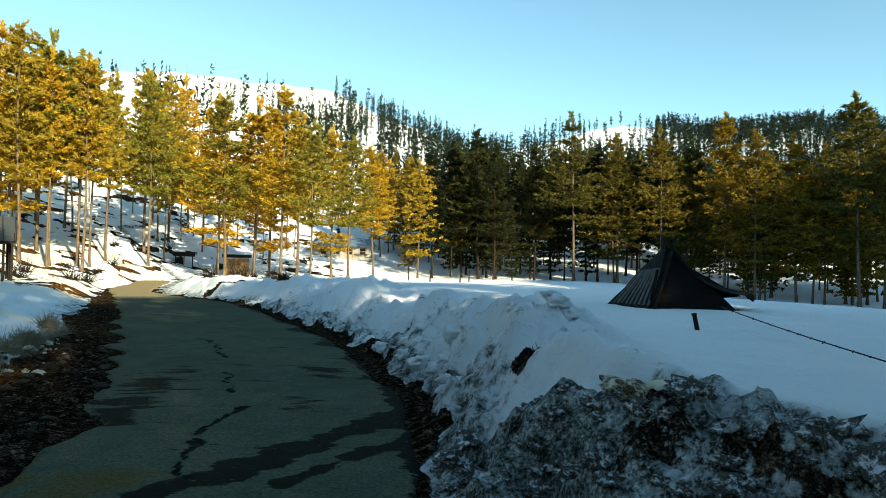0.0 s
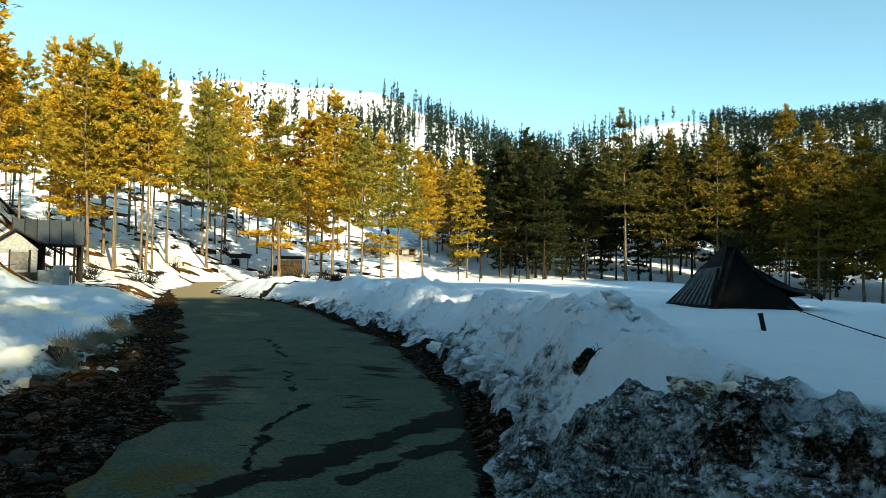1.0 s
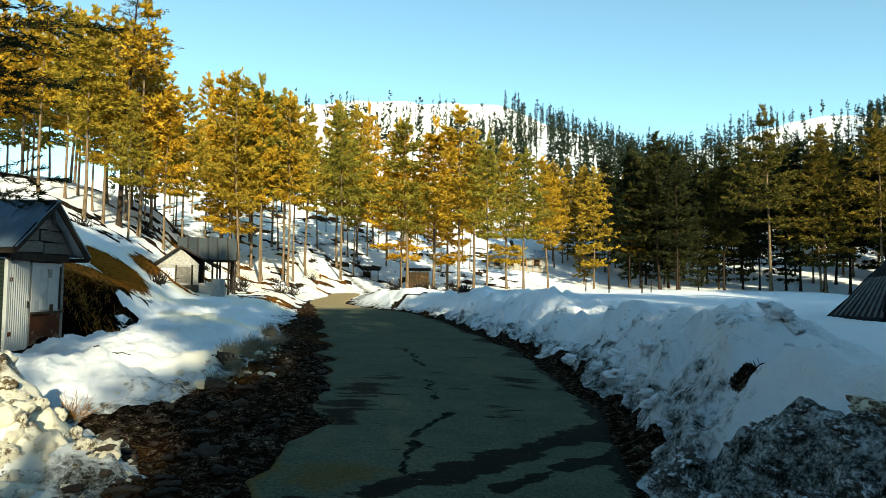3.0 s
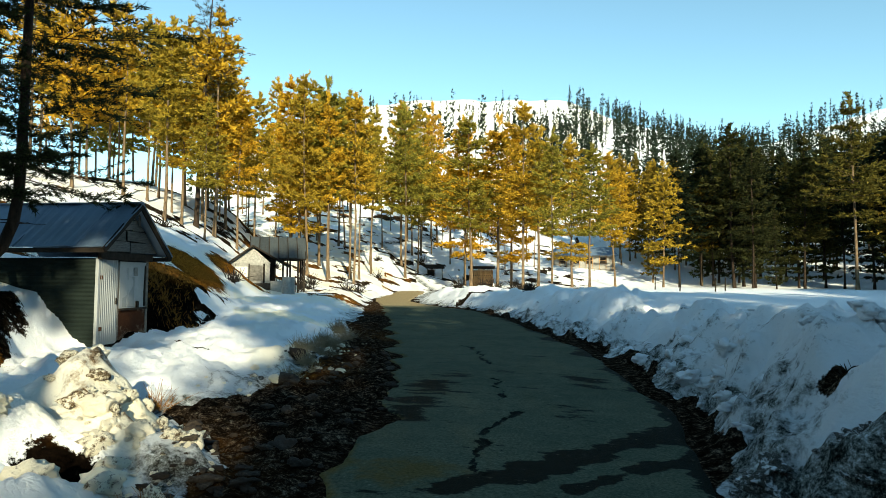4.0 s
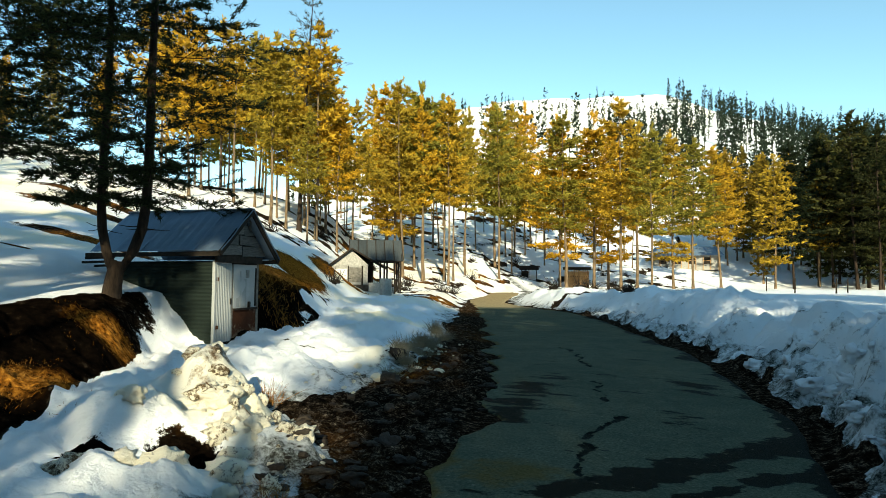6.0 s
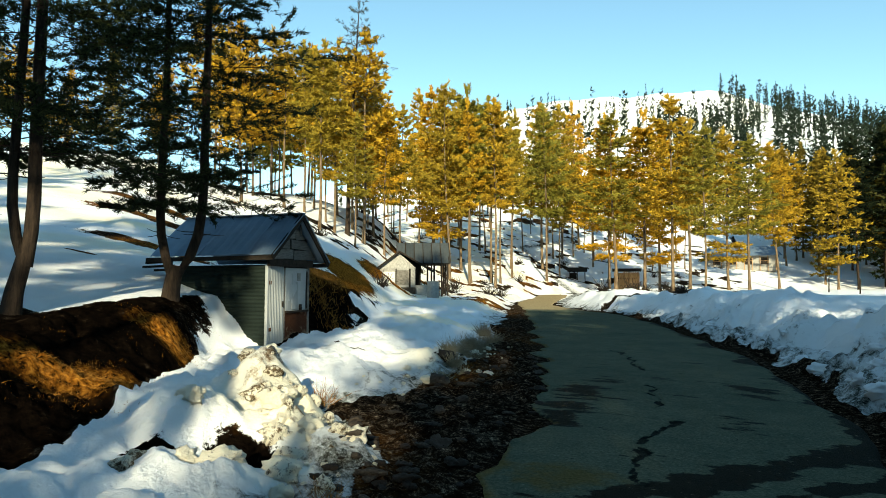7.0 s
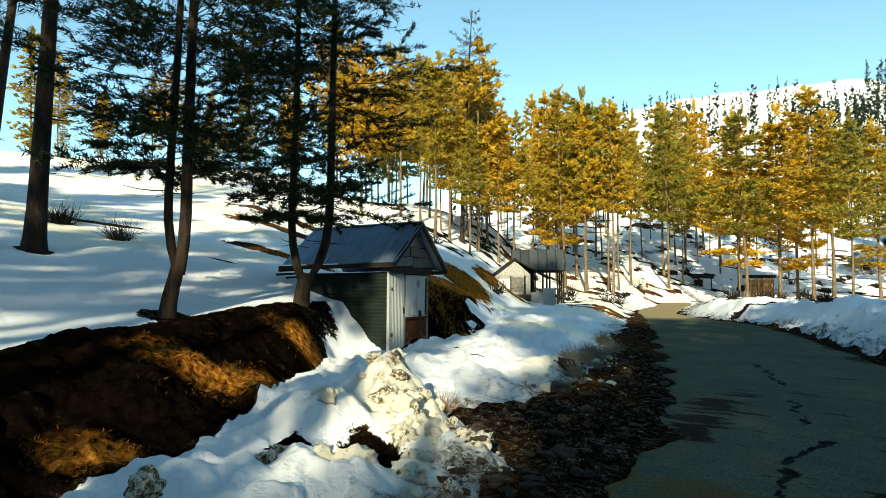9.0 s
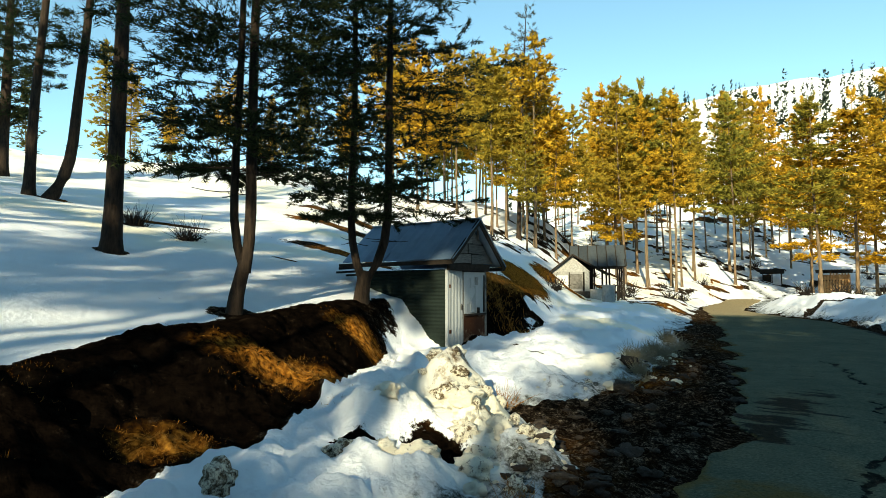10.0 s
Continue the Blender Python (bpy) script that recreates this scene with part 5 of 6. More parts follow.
UPSLOPE = [
    (-47.9, 63.8, 19.8, 'tall', 0.80),
    (-27.6, 29.5, 8.5, 'mid', 1.10),
    (-29.9, 30.0, 10.4, 'mid', 1.20),
    (-29.2, 27.9, 11.9, 'tall', 1.20),
    (-30.0, 35.3, 11.4, 'mid', 1.10),
    (-31.6, 39.2, 12.6, 'mid', 1.00),
    (-47.0, 68.8, 20.8, 'mid', 1.20),
    (-32.4, 31.7, 9.9, 'mid', 1.00),
    (-42.9, 70.5, 19.5, 'mid', 1.00),
    (-38.7, 53.8, 18.3, 'full', 1.10),
    (-38.4, 58.9, 17.3, 'mid', 1.10),
    (-36.9, 41.3, 9.6, 'full', 1.00),
    (-34.2, 31.3, 12.5, 'tall', 1.00),
    (-40.0, 33.9, 12.0, 'tall', 1.00),
    (-39.7, 31.1, 12.2, 'mid', 1.10),
]

LEFTEDGE = [
    (-30.4, 48.1, 17.9, 'tall', 1.10),
    (-28.3, 48.9, 17.0, 'tall', 1.00),
    (-31.5, 58.2, 16.2, 'tall', 0.90),
    (-30.5, 44.8, 17.2, 'mid', 1.00),
    (-35.1, 53.8, 17.4, 'mid', 1.10),
    (-33.3, 47.7, 16.6, 'full', 1.00),
    (-30.0, 63.5, 19.4, 'mid', 1.00),
    (-20.2, 57.8, 16.8, 'mid', 1.35),
]

DARKEDGE = [
    (-1.4, 92.2, 19.0, 'full', 1.10),
    (7.3, 87.8, 19.1, 'full', 1.00),
    (3.1, 98.1, 19.7, 'mid', 1.10),
    (30.2, 84.9, 21.9, 'mid', 1.10),
    (38.1, 83.9, 25.2, 'mid', 1.00),
    (40.5, 80.5, 22.2, 'full', 1.10),
    (45.7, 80.0, 22.0, 'full', 1.10),
    (50.3, 74.7, 25.7, 'mid', 1.20),
    (18.3, 86.2, 23.0, 'mid', 1.20),
    (9.0, 79.6, 9.5, 'spire', 1.10),
    (13.9, 93.1, 19.9, 'full', 1.10),
    (25.1, 88.6, 21.0, 'full', 1.20),
    (36.0, 88.0, 22.1, 'full', 1.10),
    (49.9, 81.0, 20.8, 'full', 1.10),
]

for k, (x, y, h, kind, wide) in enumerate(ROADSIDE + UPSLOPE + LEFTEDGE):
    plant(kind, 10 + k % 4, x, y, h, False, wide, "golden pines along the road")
# x below 16 takes the darkest needles, for the shaded forest edge
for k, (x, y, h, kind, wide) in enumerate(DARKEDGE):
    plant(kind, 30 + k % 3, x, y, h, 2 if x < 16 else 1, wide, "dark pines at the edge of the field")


def clear(x, y, margin):
    """Whether a place is off the road and away from the buildings."""
    if y < 60 and left_edge(y) - margin < x < right_edge(y) + margin:
        return False
    return all((x - a) ** 2 + (y - b) ** 2 > c * c for a, b, c in ((-22, 30, 6), (-22.9, 71, 4), (-30.5, 74.5, 4), (-15.5, 101, 8), (-10.7, 8, 5)))


def scatter(count, th0, th1, r0, r1, seed, near_power=1.0):
    rng = np.random.default_rng(seed)
    out, tries = [], 0
    while len(out) < count and tries < count * 40:
        tries += 1
        th, u = math.radians(rng.uniform(th0, th1)), rng.uniform() ** near_power
        r = r0 + (r1 - r0) * u
        x, y = OX - r * math.sin(th), OY + r * math.cos(th)
        if 4 < math.degrees(th) < 13 and r < 108:
            continue
        if clear(x, y, 2.0) and all((x - a) ** 2 + (y - b) ** 2 > 5 for a, b, *_ in out[-60:]):
            out.append((x, y, rng.uniform(), rng.integers(4)))
    return out


for x, y, u, k in scatter(32, 12, 40, 72, 116, 1):
    plant(("tall", "tall", "mid", "tall")[k], 10 + int(k), x, y, 11 + 4 * u, False, 0.9 + 0.3 * u, "pines on the sunny slope", "wood")
for x, y, u, k in scatter(20, 40, 56, 44, 75, 2):
    plant(("mid", "tall", "tall", "mid")[k], 10 + int(k), x, y, 11 + 5 * u, False, 1.0 + 0.2 * u, "pines on the sunny slope", "wood")
for x, y, u, k in scatter(24, -2, 8, 88, 140, 3):
    plant(("full", "mid", "full", "spire")[k], 30 + int(k) % 3, x, y, 14 + 5 * u, bool(k % 2), 1.1, "pines behind the house", "wood")
# darker needle copies put the forest's shade into the colour
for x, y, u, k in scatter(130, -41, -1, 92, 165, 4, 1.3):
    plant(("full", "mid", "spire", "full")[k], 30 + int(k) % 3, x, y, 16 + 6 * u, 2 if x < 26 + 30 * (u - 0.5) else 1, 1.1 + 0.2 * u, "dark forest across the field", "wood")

# far woods on the mountain sides, one sheet of small conifers
def far_woods():
    rng = np.random.default_rng(9)
    spots = []

    def zone(count, th0, th1, r0, r1, h0, h1, power=0.8, w0=0.9, w1=1.6):
        th, r = np.radians(rng.uniform(th0, th1, count)), r0 + (r1 - r0) * rng.uniform(size=count) ** power
        spots.append(np.stack([OX - r * np.sin(th), OY + r * np.cos(th), rng.uniform(h0, h1, count), rng.uniform(w0, w1, count)], 1))

    zone(1500, -46, -17, 150, 300, 8, 14)
    zone(1500, -46, -19, 290, 424, 7.5, 12, 0.7, 1.0, 1.5)
    zone(70, -20, -12, 300, 422, 6, 10, 0.7)
    zone(110, -18, -13, 150, 300, 11, 17)
    zone(760, -13, 6, 140, 424, 9, 16)
    zone(80, 4, 10, 300, 424, 8, 15)
    zone(150, 7, 15, 140, 330, 10, 16, 1.2)
    zone(60, 15, 44, 115, 200, 10, 14, 1.2)
    zone(120, 8, 38, 200, 330, 13, 21, 0.8, 1.1, 1.9)
    at = np.concatenate(spots)
    z = land(at[:, 0], at[:, 1])[0]
    vs = []
    for (x, y, h, w), z0 in zip(at, z):
        k = 46
        t = rng.uniform(0.12, 1.0, k) ** 0.9
        a = rng.uniform(0, 6.283, k)
        lump = 0.75 + 0.35 * np.sin(t * rng.uniform(14, 26) + rng.uniform(0, 6)) + 0.2 * np.sin(a * 2 + rng.uniform(0, 6))
        rad = w * np.clip(1.9 * (1.02 - t) ** 0.6 * (0.3 + t), 0, 1.1) * lump * rng.uniform(0.6, 1.1, k) + 0.10
        c = np.stack([x + rad * 0.3 * np.cos(a), y + rad * 0.3 * np.sin(a), z0 + h * t], 1)
        out = np.stack([np.cos(a), np.sin(a), rng.uniform(-0.25, 0.4, k)], 1)
        side = np.stack([-np.sin(a), np.cos(a), rng.normal(0, 0.5, k)], 1)
        half = side * (0.34 * rad + 0.16)[:, None]
        v = np.stack([c - half, c + half, c + out * rad[:, None] + np.array([0, 0, 0.035 * h])], 1).reshape(-1, 3)
        stem = np.array([[x - 0.13, y, z0 - 0.5], [x + 0.13, y, z0 - 0.5], [x, y, z0 + 0.95 * h]])
        vs.append(np.concatenate([v, stem]))
    v = np.concatenate(vs)
    me = fast_mesh("far_forest", v, np.arange(len(v)).reshape(-1, 3), [M_NEEDLE_FAR])
    tagged(new("far_forest", me), "distant dark conifer forest on snowy mountain sides", "forest", kind="stuff")


far_woods()

# ---- the big pines on the bank and above it ----
def bank_pine(seed, x, y, base_z, stems, h, crown_from, reach, whorls, twigs, label, droop=0.2, leaves=78, length=0.10, width=0.020, profile=0.6, leaf=None, ragged=0.2, limbs=5):
    """stems: lists of offsets (dx, dy, z above the base) with a radius at the foot; only the long ones carry limbs."""
    rng = np.random.default_rng(seed)
    paths = []
    for pts, r0 in stems:
        pts = np.asarray(pts, float)
        s = np.linspace(0, 1, 26)
        cum = np.concatenate([[0], np.cumsum(np.linalg.norm(np.diff(pts, axis=0), axis=1))])
        p = np.stack([np.interp(s * cum[-1], cum, pts[:, i]) for i in range(3)], 1)
        for _ in range(2):
            p[1:-1] = (p[:-2] + 2 * p[1:-1] + p[2:]) / 4
        paths.append((p, r0))
    data = whorled_pine(seed, h, stems[0][1], crown_from, reach, whorls, limbs, twigs, leaves, length, width, paths, profile, droop, 12, 12, ragged)
    # default needles and bark carry the bank's shade in their colour
    return pine("pine_tree", data, pose(x, y, base_z), M_BARK_SHADED, leaf or M_NEEDLE_BANK_SHADE, label)


zb = height(-9.66, 3.34)
bank_pine(51, -9.66, 3.34, zb - 0.1, [([(0, 0, -0.2), (0.03, 0.05, 0.35), (0.10, 0.14, 0.85)], 0.115),
    ([(0.10, 0.14, 0.68), (0.00, 0.00, 0.95), (-0.01, -0.01, 1.6), (0.04, 0.06, 4.0), (0.10, 0.12, 11.0)], 0.066),
    ([(0.10, 0.14, 0.68), (0.16, 0.22, 1.05), (0.14, 0.19, 1.8), (0.16, 0.20, 4.0), (0.3, 0.3, 12.0)], 0.086)],
    12.0, 0.145, 2.75, 19, 15, "twin-stemmed pine, its needles darkened as in shade, leaning out of the earth bank")
zb = height(-10.7, 6.2)
bank_pine(52, -10.7, 6.2, zb - 0.15, [([(0, 0, -0.3), (0.02, 0.03, 0.3), (0.06, 0.08, 0.72)], 0.15),
    ([(0.03, 0.04, 0.5), (-0.08, -0.11, 0.9), (-0.12, -0.15, 1.5), (-0.08, -0.09, 4.0), (-0.1, -0.1, 10.5)], 0.078),
    ([(0.07, 0.08, 0.5), (0.24, 0.34, 0.85), (0.30, 0.43, 1.5), (0.31, 0.44, 4.0), (0.36, 0.5, 11.5)], 0.09)],
    11.5, 0.135, 2.75, 19, 15, "twin-stemmed pine, its needles darkened as in shade, on the bank beside the hut")
zb = height(-14.95, 2.83)
bank_pine(53, -14.95, 2.83, zb - 0.1, [([(0, 0, -0.2), (0.02, 0.02, 0.6), (0.03, 0.10, 5.5), (0.1, 0.2, 14.0)], 0.19)],
    14.0, 0.52, 2.4, 10, 10, "tall pine with a long bare trunk on the snow slope", leaves=40)
zb = height(-24.65, 2.42)
bank_pine(54, -24.65, 2.42, zb - 0.1, [([(0, 0, -0.2), (0.0, 0.06, 3.0), (0.05, 0.3, 7.0), (0.1, 0.5, 15.0)], 0.17)],
    15.0, 0.30, 2.0, 12, 10, "slim pine high on the snow slope", leaves=28, length=0.2, width=0.024, ragged=0.4)
zb = height(-24.55, 3.32)
bank_pine(55, -24.55, 3.32, zb - 0.1, [([(0.2, -0.5, -0.2), (0.1, -0.05, 0.5), (0.0, 0.25, 1.2), (0.0, 0.35, 3.0), (0.05, 0.65, 7.0), (0.1, 0.9, 15.0)], 0.19)],
    15.0, 0.30, 2.0, 12, 10, "pine with a crooked swollen foot on the snow slope", leaves=28, length=0.2, width=0.024, ragged=0.4)
zb = height(-32.9, 2.3)
bank_pine(56, -32.9, 2.3, zb - 0.1, [([(0, 0, -0.2), (0.0, 0.06, 3.0), (0.05, 0.1, 7.0), (0.1, 0.1, 14.0)], 0.24)],
    14.0, 0.2, 2.4, 16, 10, "pine near the crest of the snow slope", leaves=34, length=0.25, width=0.05)
plant("spire", 41, -46.5, 9.0, 8.0, False, 1.3, "pines along the crest", "wood")
plant("spire", 42, -46.0, 4.5, 4.6, True, 1.6, "pines along the crest", "wood")
for x, y, u, k in scatter(16, 58, 78, 46, 56, 5):
    plant(("mid", "full", "spire", "full")[k], 30 + int(k) % 3, x, y, 2.5 + 5 * u, bool(k % 2), 1.2, "pines along the crest", "wood")
# the grey thin-leaved pine on the slope
bank_pine(57, -31.0, 32.4, height(-31.0, 32.4) - 0.1, [([(0, 0, -0.2), (0.1, 0.1, 6.0), (0.5, 0.5, 17.0)], 0.17)],
    17.0, 0.42, 3.0, 14, 9, "thin grey-green pine with sparse long limbs", leaves=11, length=0.22, width=0.05, droop=-0.15, leaf=M_NEEDLE_GREY)

# ---- unseen pines behind the camera, added towards the sun to shape its shade ----
def behind(across, away):
    """A place by its distance across and towards the sun's direction."""
    a = radians(SUN_AZ)
    return across * math.cos(a) + away * math.sin(a), across * math.sin(a) - away * math.cos(a)


wood = random.Random(21)
for row, away in enumerate((24.0, 30.0, 38.0)):
    q = 1.6 + 0.7 * row
    while q < 40:
        x, y = behind(q + wood.uniform(-0.5, 0.5), away + wood.uniform(-2.5, 2.5))
        if clear(x, y, 0.5):
            plant(wood.choice(("mid", "full", "full")), 30 + wood.randrange(3), x, y, wood.uniform(16.5, 19.5) + (1.0, 3.5, 6.0)[row], True, 1.05, "pines behind the road bend", "back")
        q += wood.uniform(2.5, 3.7)
for row, away in enumerate((15.0, 21.0, 28.0, 36.0)):
    q = -8.3 - 0.9 * (row % 2)
    while q > -30:
        x, y = behind(q, away + wood.uniform(-2.5, 2.5))
        if clear(x, y, 0.5):
            plant(wood.choice(("mid", "mid", "full")), 30 + wood.randrange(3), x, y, wood.uniform(16, 21), True, 1.1, "pines behind the road bend", "back")
        q -= wood.uniform(2.5, 3.8)
# Single unseen pines, set to break the sun into patches on bank and pile.
for q, away, h in ((-6.5, 19.0, 17), (-6.1, 16.0, 15)):
    x, y = behind(q, away)
    plant("sparse", 12, x, y, h, False, 0.9, "pines behind the road bend", "back")
for q, away, h in ((-0.3, 32.0, 17), (-4.8, 15.0, 21), (-6.0, 18.0, 23), (-8.6, 19.0, 22)):
    x, y = behind(q, away)
    plant("tall", 10, x, y, h, False, 0.75, "pines behind the road bend", "back")
for q, away, h in ((-0.4, 33.0, 23.5), (1.0, 35.0, 24.0), (-0.8, 39.0, 28.0)):
    x, y = behind(q, away)
    plant("high", 14, x, y, h, False, 0.6, "pines behind the road bend", "back")
for q, away, h in ((-2.6, 14.0, 6.9), (-1.7, 14.5, 6.6), (-3.4, 14.2, 9.0), (-3.25, 14.0, 12.0), (-3.3, 22.0, 15.0), (-2.9, 31.0, 17.0)):
    x, y = behind(q, away)
    plant("spire", 43, x, y, h, True, 0.62, "pines behind the road bend", "back")


# ---- small things on the ground ----
def boulder_mesh(name, seed, mat, flat=0.6, rough=0.35, fine=3):
    bm = bmesh.new()
    bmesh.ops.create_icosphere(bm, subdivisions=fine, radius=0.5)
    off = Vector((seed * 3.7, seed * 1.3, seed * 5.1))
    for v in bm.verts:
        d = v.co.normalized()
        k = 1 + rough * noise.noise(d * 1.6 + off) + 0.5 * rough * noise.noise(d * 3.7 + off) + 0.35 * rough * noise.noise(d * 8 + off) + 0.18 * rough * noise.noise(d * 17 + off)
        v.co = Vector((d.x, d.y * 0.8, d.z * flat)) * 0.5 * k
    return finish(bm, name, mat, True)


STONES = [boulder_mesh("stone", i, M_STONE, 0.35 + 0.08 * (i % 4), 0.55) for i in range(7)]
LUMPS = [boulder_mesh("snow_lump", 20 + i, M_LUMP, 0.75, 0.6, 3) for i in range(8)]


def drop_on(meshes, name, x, y, size, seed, label, category, group, sink=0.3, stretch=1.0):
    rng = random.Random(seed)
    ob = new(name, meshes[seed % len(meshes)])
    z = height(x, y)
    ob.matrix_world = pose(x, y, z + size * (0.25 - sink * 0.5), rng.uniform(-12, 12), rng.uniform(-12, 12), rng.uniform(0, 360)) @ Matrix.Diagonal((size * stretch, size, size, 1))
    return tagged(ob, label, category, group)


rng = random.Random(11)
drop_on(STONES, "stone", -5.96, 7.65, 0.34, 3, "flat pale stone lying in the dark verge mud", "stone", "stones on the verge", 0.4, 1.3)
drop_on(STONES, "stone", -3.95, 4.66, 0.27, 1, "flat pale stone lying in the dark verge mud", "stone", "stones on the verge", 0.4, 1.2)
drop_on(STONES, "stone", -6.70, 8.95, 0.34, 2, "brown stone at the edge of the melting snow", "stone", "stones on the verge", 0.2)
drop_on(LUMPS, "snow_lump", -4.42, 1.22, 0.27, 5, "upright block of grey old snow in the drift", "snow lump", "lumps of the ploughed snow pile", -0.35, 0.75)
for k in range(220):
    y = 3.2 + 9.5 * rng.random() ** 1.25
    w = float(np.interp(y, [2.5, 4, 4.8, 5.2, 7, 9.6, 14], [0.6, 1.2, 1.6, 2.5, 2.4, 2.0, 1.5]))
    x = float(left_edge(y)) - 0.10 - w * rng.random()
    drop_on(STONES, "stone", x, y, 0.03 + 0.13 * rng.random() ** 2.2, k, "small grey-brown stone on the muddy verge", "stone", "stones on the verge", 0.25, rng.uniform(1, 1.5))
for k in range(70):
    a = rng.random() ** 0.7
    x, y = -5.75 + 1.65 * a + rng.gauss(0, 0.24), 4.25 - 0.85 * a + rng.gauss(0, 0.26)
    drop_on(LUMPS, "snow_lump", x, y, 0.04 + 0.20 * rng.random() ** 2.4, k, "rough lump of ploughed snow with mud stains", "snow lump", "lumps of the ploughed snow pile", 0.5, rng.uniform(0.9, 1.4))
for x, y, sz in ((-4.30, 2.60, 0.26), (-4.45, 2.45, 0.18), (-4.75, 2.25, 0.2), (-5.30, 3.05, 0.22), (-5.5, 3.2, 0.16), (-5.75, 3.35, 0.18), (-4.15, 3.05, 0.22), (-3.85, 3.15, 0.18), (-4.0, 2.9, 0.15), (-4.9, 2.7, 0.16)):
    drop_on(LUMPS, "snow_lump", x, y, sz, int(sz * 100), "rough lump of ploughed snow with mud stains", "snow lump", "lumps of the ploughed snow pile", 0.45, 1.2)
for k in range(55):
    y = 6.4 + 7.5 * rng.random()
    w = float(np.interp(y, [5.9, 7, 8.6, 11.4, 14, 20], [3.0, 2.4, 1.75, 1.5, 1.35, 1.4]))
    x = float(left_edge(y)) - w - rng.gauss(0.05, 0.28)
    drop_on(LUMPS, "snow_lump", x, y, 0.04 + 0.17 * rng.random() ** 2, k, "rough lump of ploughed snow with mud stains", "snow lump", "lumps along the verge", 0.45, rng.uniform(0.9, 1.5))
def filth():
    k = Mat("filthy_snow", 0.75)
    v = k.coords()
    n, g = k.noise(v, 4.0, 7.0, 0.7), k.noise(v, 26.0, 5.0, 0.7)
    c = k.ramp(g, [(0.35, (0.012, 0.012, 0.010)), (0.55, (0.07, 0.07, 0.063)), (0.78, (0.30, 0.31, 0.30))])
    c = k.mix(k.grey(n, 0.50, 0.60), c, (0.60, 0.64, 0.68))
    k.color(c).bump(g, 0.6, 0.03)
    return k.m


M_FILTH = filth()
drop_on(LUMPS, "snow_lump", 1.15, 4.45, 0.26, 4, "clean lump of snow on the dirty roadside bank", "snow lump", "lumps of the roadside bank", 0.4, 1.5)
drop_on(LUMPS, "snow_lump", 1.42, 4.30, 0.24, 6, "clean lump of snow on the dirty roadside bank", "snow lump", "lumps of the roadside bank", 0.4, 1.6)
FILTH = [boulder_mesh("dirty_snow_lump", 40 + i, M_FILTH, 0.6, 0.9) for i in range(6)]
for k in range(260):
    y = 2.2 + 3.0 * rng.random()
    x = float(right_edge(y)) + 0.15 + 2.6 * rng.random()
    if y > mound_edge(x):
        continue
    drop_on(FILTH, "dirty_snow_lump", x, y, 0.03 + 0.20 * rng.random() ** 2.6, k, "gritty grey lump of old ploughed snow", "snow lump", "lumps of the roadside bank", 0.4, rng.uniform(1, 1.5))


def clean_lump():
    k = Mat("clean_snow_lump", 0.85)
    v = k.coords()
    n, g = k.noise(v, 4.0, 7.0, 0.7), k.noise(v, 22.0, 5.0, 0.7)
    c = k.mix(n, (0.70, 0.74, 0.80), (0.84, 0.86, 0.88))
    c = k.mix(k.grey(n, 0.60, 0.72), c, k.ramp(g, [(0.4, (0.10, 0.10, 0.095)), (0.7, (0.42, 0.43, 0.43))]))
    k.color(c).bump(k.math("ADD", n, k.math("MULTIPLY", g, 0.4)), 0.8, 0.06)
    return k.m


M_CLEAN = clean_lump()
CHUNKS = [boulder_mesh("snow_chunk", 60 + i, M_CLEAN, 0.65, 0.8) for i in range(7)]
for k in range(130):
    y = 5.4 + 15 * rng.random() ** 1.6
    x = float(right_edge(y)) + 0.34 + 1.5 * rng.random() ** 1.3
    if y < mound_edge(x) + 0.9:
        continue
    drop_on(CHUNKS, "snow_chunk", x, y, 0.06 + 0.26 * rng.random() ** 2.5, k, "chunk of ploughed snow on the roadside bank", "snow chunk", "chunks of the roadside bank", 0.55, rng.uniform(1, 1.6))


def blades(rng, x, y, count, spread, length, width, upward=1.2):
    c = np.stack([x + rng.normal(0, spread, count), y + rng.normal(0, spread, count)], 1)
    z = land(c[:, 0], c[:, 1])[0]
    base = np.column_stack([c, z - 0.02])
    d = rng.normal(0, 0.55, (count, 3)) + np.array([0, 0, upward])
    d /= np.linalg.norm(d, axis=1, keepdims=True)
    s = np.cross(d, rng.normal(0, 1, d.shape))
    s /= np.linalg.norm(s, axis=1, keepdims=True)
    ln = length * rng.uniform(0.4, 1.2, (count, 1))
    droop = np.array([0, 0, -1.0]) * ln * 0.05
    v = np.stack([base - s * width / 2, base + s * width / 2, base + d * ln * 0.6 + s * width * 0.3, base + d * ln + droop], 1)
    v[:, 2] = base + d * ln * 0.6 + s * width * 0.4
    f = np.arange(count)[:, None] * 4
    return v.reshape(-1, 3), np.concatenate([f + np.array([[0, 1, 2]]), f + np.array([[0, 2, 3]])])


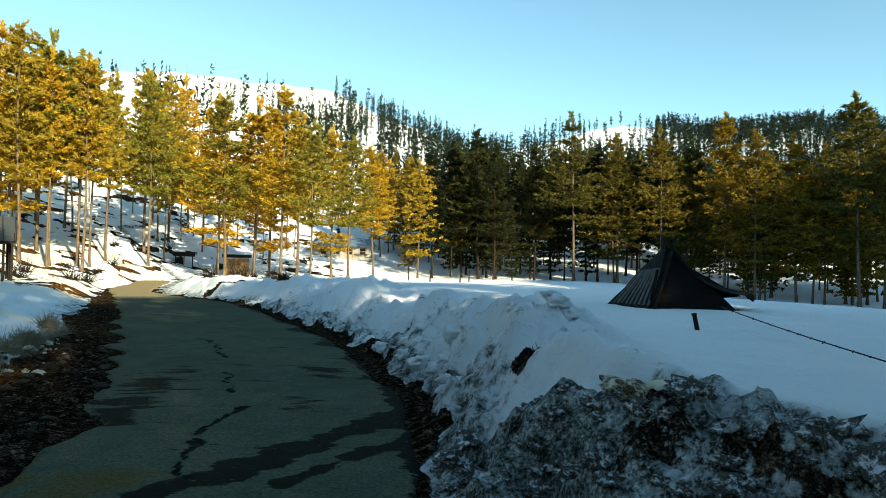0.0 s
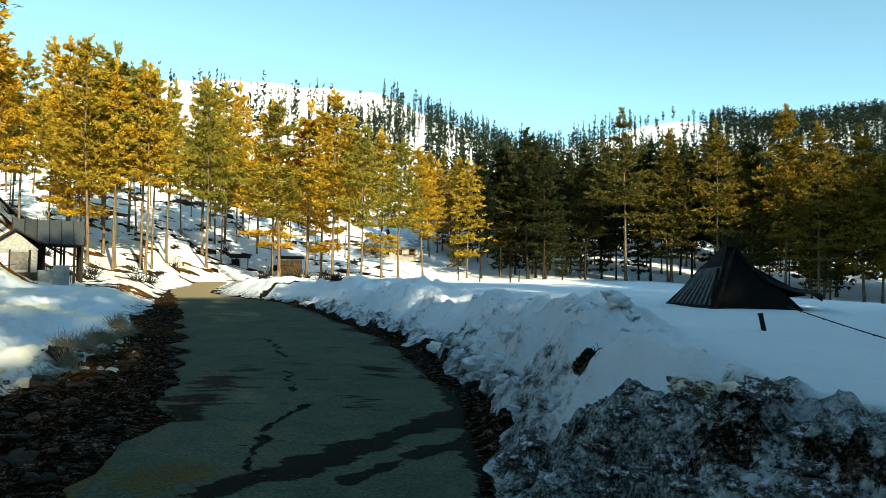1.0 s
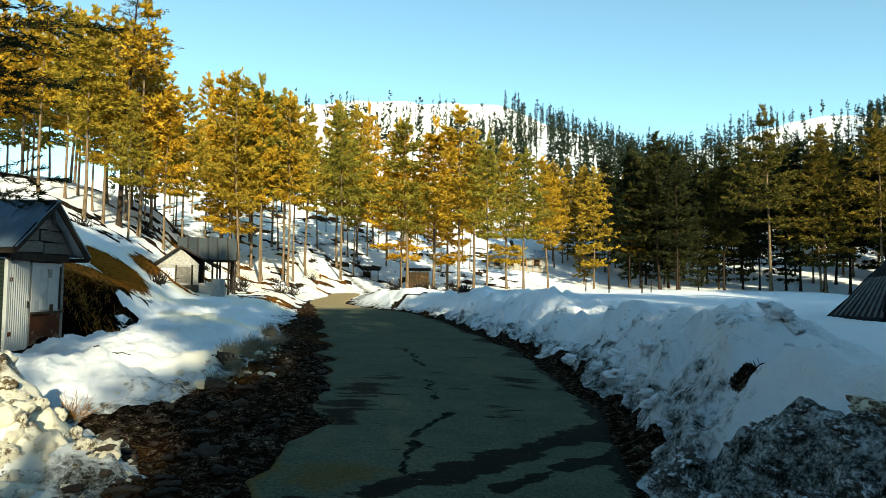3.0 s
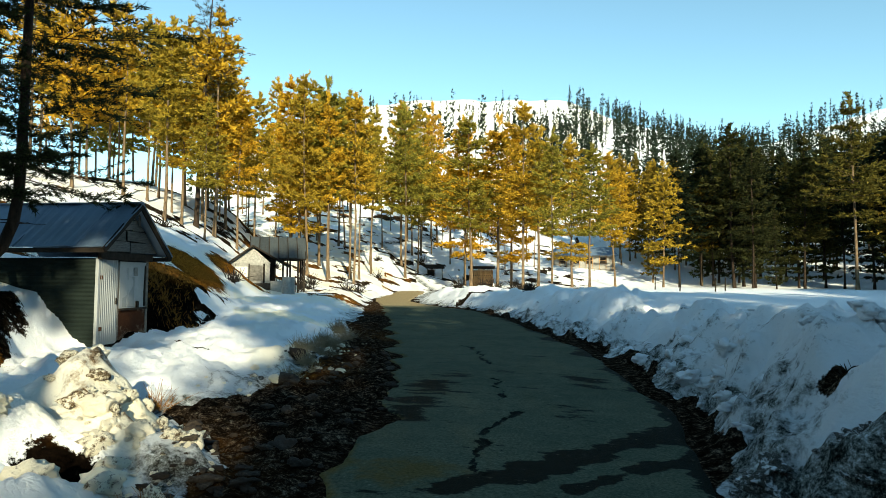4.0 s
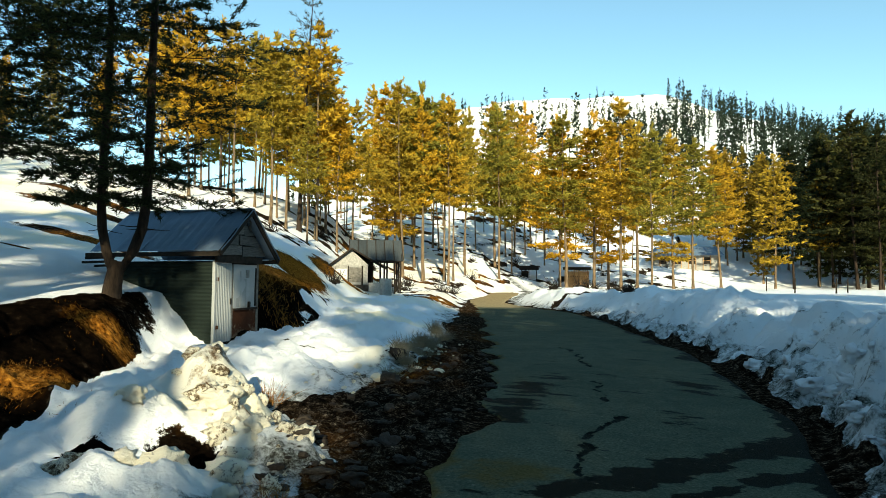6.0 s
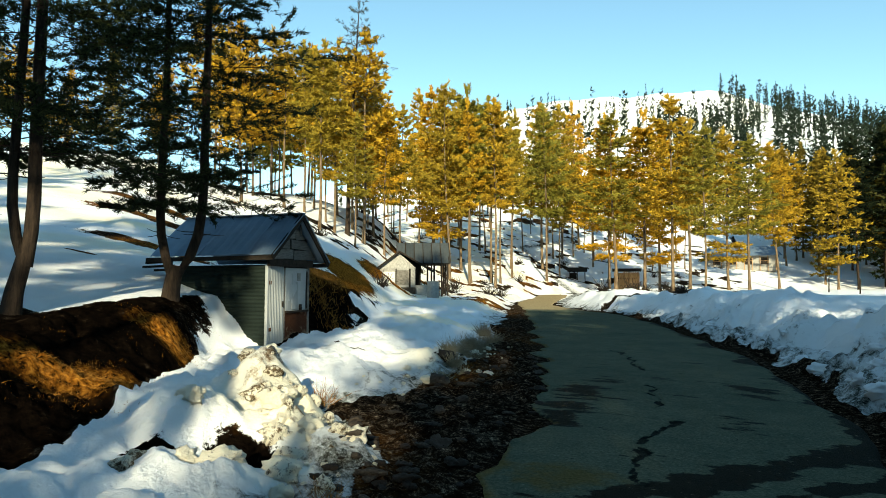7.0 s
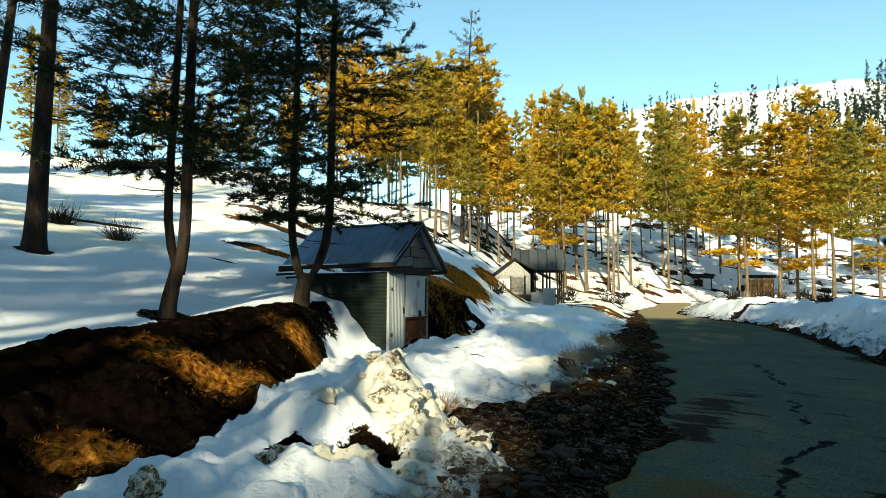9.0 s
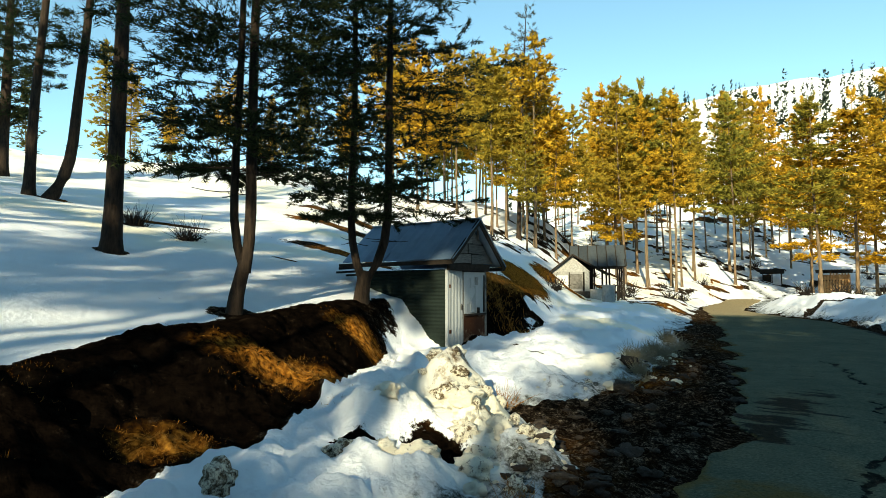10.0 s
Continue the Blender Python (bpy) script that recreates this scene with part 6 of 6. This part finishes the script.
def dry_grass():
    g = np.random.default_rng(77)
    pieces = []
    for _ in range(16):
        th = g.uniform(54, 92)
        rb = float(np.interp(th, BANK_TH, BANK_R))
        r = rb - g.uniform(0.0, 3.3) * (0.6 + 0.4 * (th < 80))
        x, y = OX - r * math.sin(math.radians(th)), OY + r * math.cos(math.radians(th))
        pieces.append(blades(g, x, y, 40, 0.12, 0.07, 0.002, 0.9))
    # Blades massed on the painted sun pools of the bank.
    for cx, cy, sp, n in ((-7.15, 3.05, 0.3, 80), (-9.2, 5.3, 0.2, 40), (-5.55, 1.25, 0.14, 30)):
        for _ in range(n):
            pieces.append(blades(g, cx + g.normal(0, sp), cy + g.normal(0, sp), 90, 0.10, 0.055, 0.0032, 0.3))
    for _ in range(120):
        th, r = g.uniform(44, 49), g.uniform(15.5, 20.5)
        x, y = OX - r * math.sin(math.radians(th)), OY + r * math.cos(math.radians(th))
        pieces.append(blades(g, x, y, 22, 0.2, 0.2, 0.014, 0.9))
    v, f = joined(pieces)
    tagged(new("dry_grass", fast_mesh("dry_grass", v, f, [M_GRASS])), "tufts of dry brown grass on the earth bank", "grass", kind="stuff")


def shrub(x, y, size, seed, mat, label, count=90, fine=0.006):
    g = np.random.default_rng(seed)
    z = height(x, y)
    s = thing("shrub", pose(x, y, z), label, "shrub")
    pieces = []
    for _ in range(count):
        d = g.normal(0, 0.6, 3) + np.array([0, 0, 0.8])
        d /= np.linalg.norm(d)
        ln = size * g.uniform(0.5, 1.1)
        bend = g.normal(0, 0.25 * size, 3)
        u = np.linspace(0, 1, 4)[:, None]
        st = np.array([g.normal(0, 0.22 * size), g.normal(0, 0.22 * size), -0.03])
        pieces.append(tube(st + d * ln * u + bend * u ** 2, np.linspace(fine, fine * 0.35, 4), 3))
    v, f = joined(pieces)
    o = new("branchwork", fast_mesh("branchwork", v, f, [mat]))
    o.parent = s


M_STRAW = planks("bleached_straw", (0.16, 0.13, 0.085), (0.46, 0.40, 0.28))
dry_grass()
shrub(-19.2, 4.3, 0.55, 1, M_WOOD_DARK, "dark leafless shrub poking out of the snow", 200, 0.012)
shrub(-16.9, 5.0, 0.50, 2, M_WOOD_DARK, "dark leafless shrub poking out of the snow", 160, 0.010)
shrub(-7.0, 9.7, 0.26, 3, M_STRAW, "dry straw-coloured shrub at the edge of the verge", 260, 0.006)
shrub(-6.5, 8.9, 0.22, 4, M_STRAW, "dry straw-coloured shrub at the edge of the verge", 260, 0.005)
shrub(-7.9, 11.6, 0.24, 5, M_STRAW, "dry straw-coloured shrub at the edge of the verge", 260, 0.007)
shrub(-7.4, 10.5, 0.26, 9, M_STRAW, "dry straw-coloured shrub at the edge of the verge", 260, 0.006)
shrub(-6.9, 9.3, 0.24, 10, M_STRAW, "dry straw-coloured shrub at the edge of the verge", 240, 0.005)
shrub(-8.5, 12.6, 0.28, 11, M_STRAW, "dry straw-coloured shrub at the edge of the verge", 240, 0.007)
shrub(-9.3, 14.6, 0.3, 12, M_STRAW, "dry straw-coloured shrub at the edge of the verge", 240, 0.008)
brush = random.Random(31)
for k in range(14):
    y = 8.2 + 7.0 * k / 13 + brush.uniform(-0.2, 0.2)
    w = float(np.interp(y, [5.9, 7, 8.6, 11.4, 14, 20], [3.0, 2.4, 1.75, 1.5, 1.35, 1.4]))
    shrub(float(left_edge(y)) - w - brush.uniform(-0.15, 0.35), y, brush.uniform(0.16, 0.28), 40 + k, M_STRAW, "dry straw-coloured shrub at the edge of the verge", 170, 0.005)
for k, (x, y, u, _) in enumerate(scatter(44, 6, 46, 30, 92, 12)):
    shrub(x, y, 0.35 + 0.7 * u, 60 + k, M_WOOD_DARK, "dark leafless shrub poking out of the snow", 46, 0.03)
shrub(-6.35, 5.6, 0.30, 6, M_GRASS, "dry straw-coloured shrub at the edge of the verge", 110, 0.004)
shrub(0.74, 5.95, 0.14, 7, M_WOOD_DARK, "dark twigs in a hollow of the snow bank", 220, 0.006)
shrub(-3.6, 2.9, 0.2, 8, M_GRASS, "dry straw-coloured shrub at the edge of the verge", 80, 0.003)
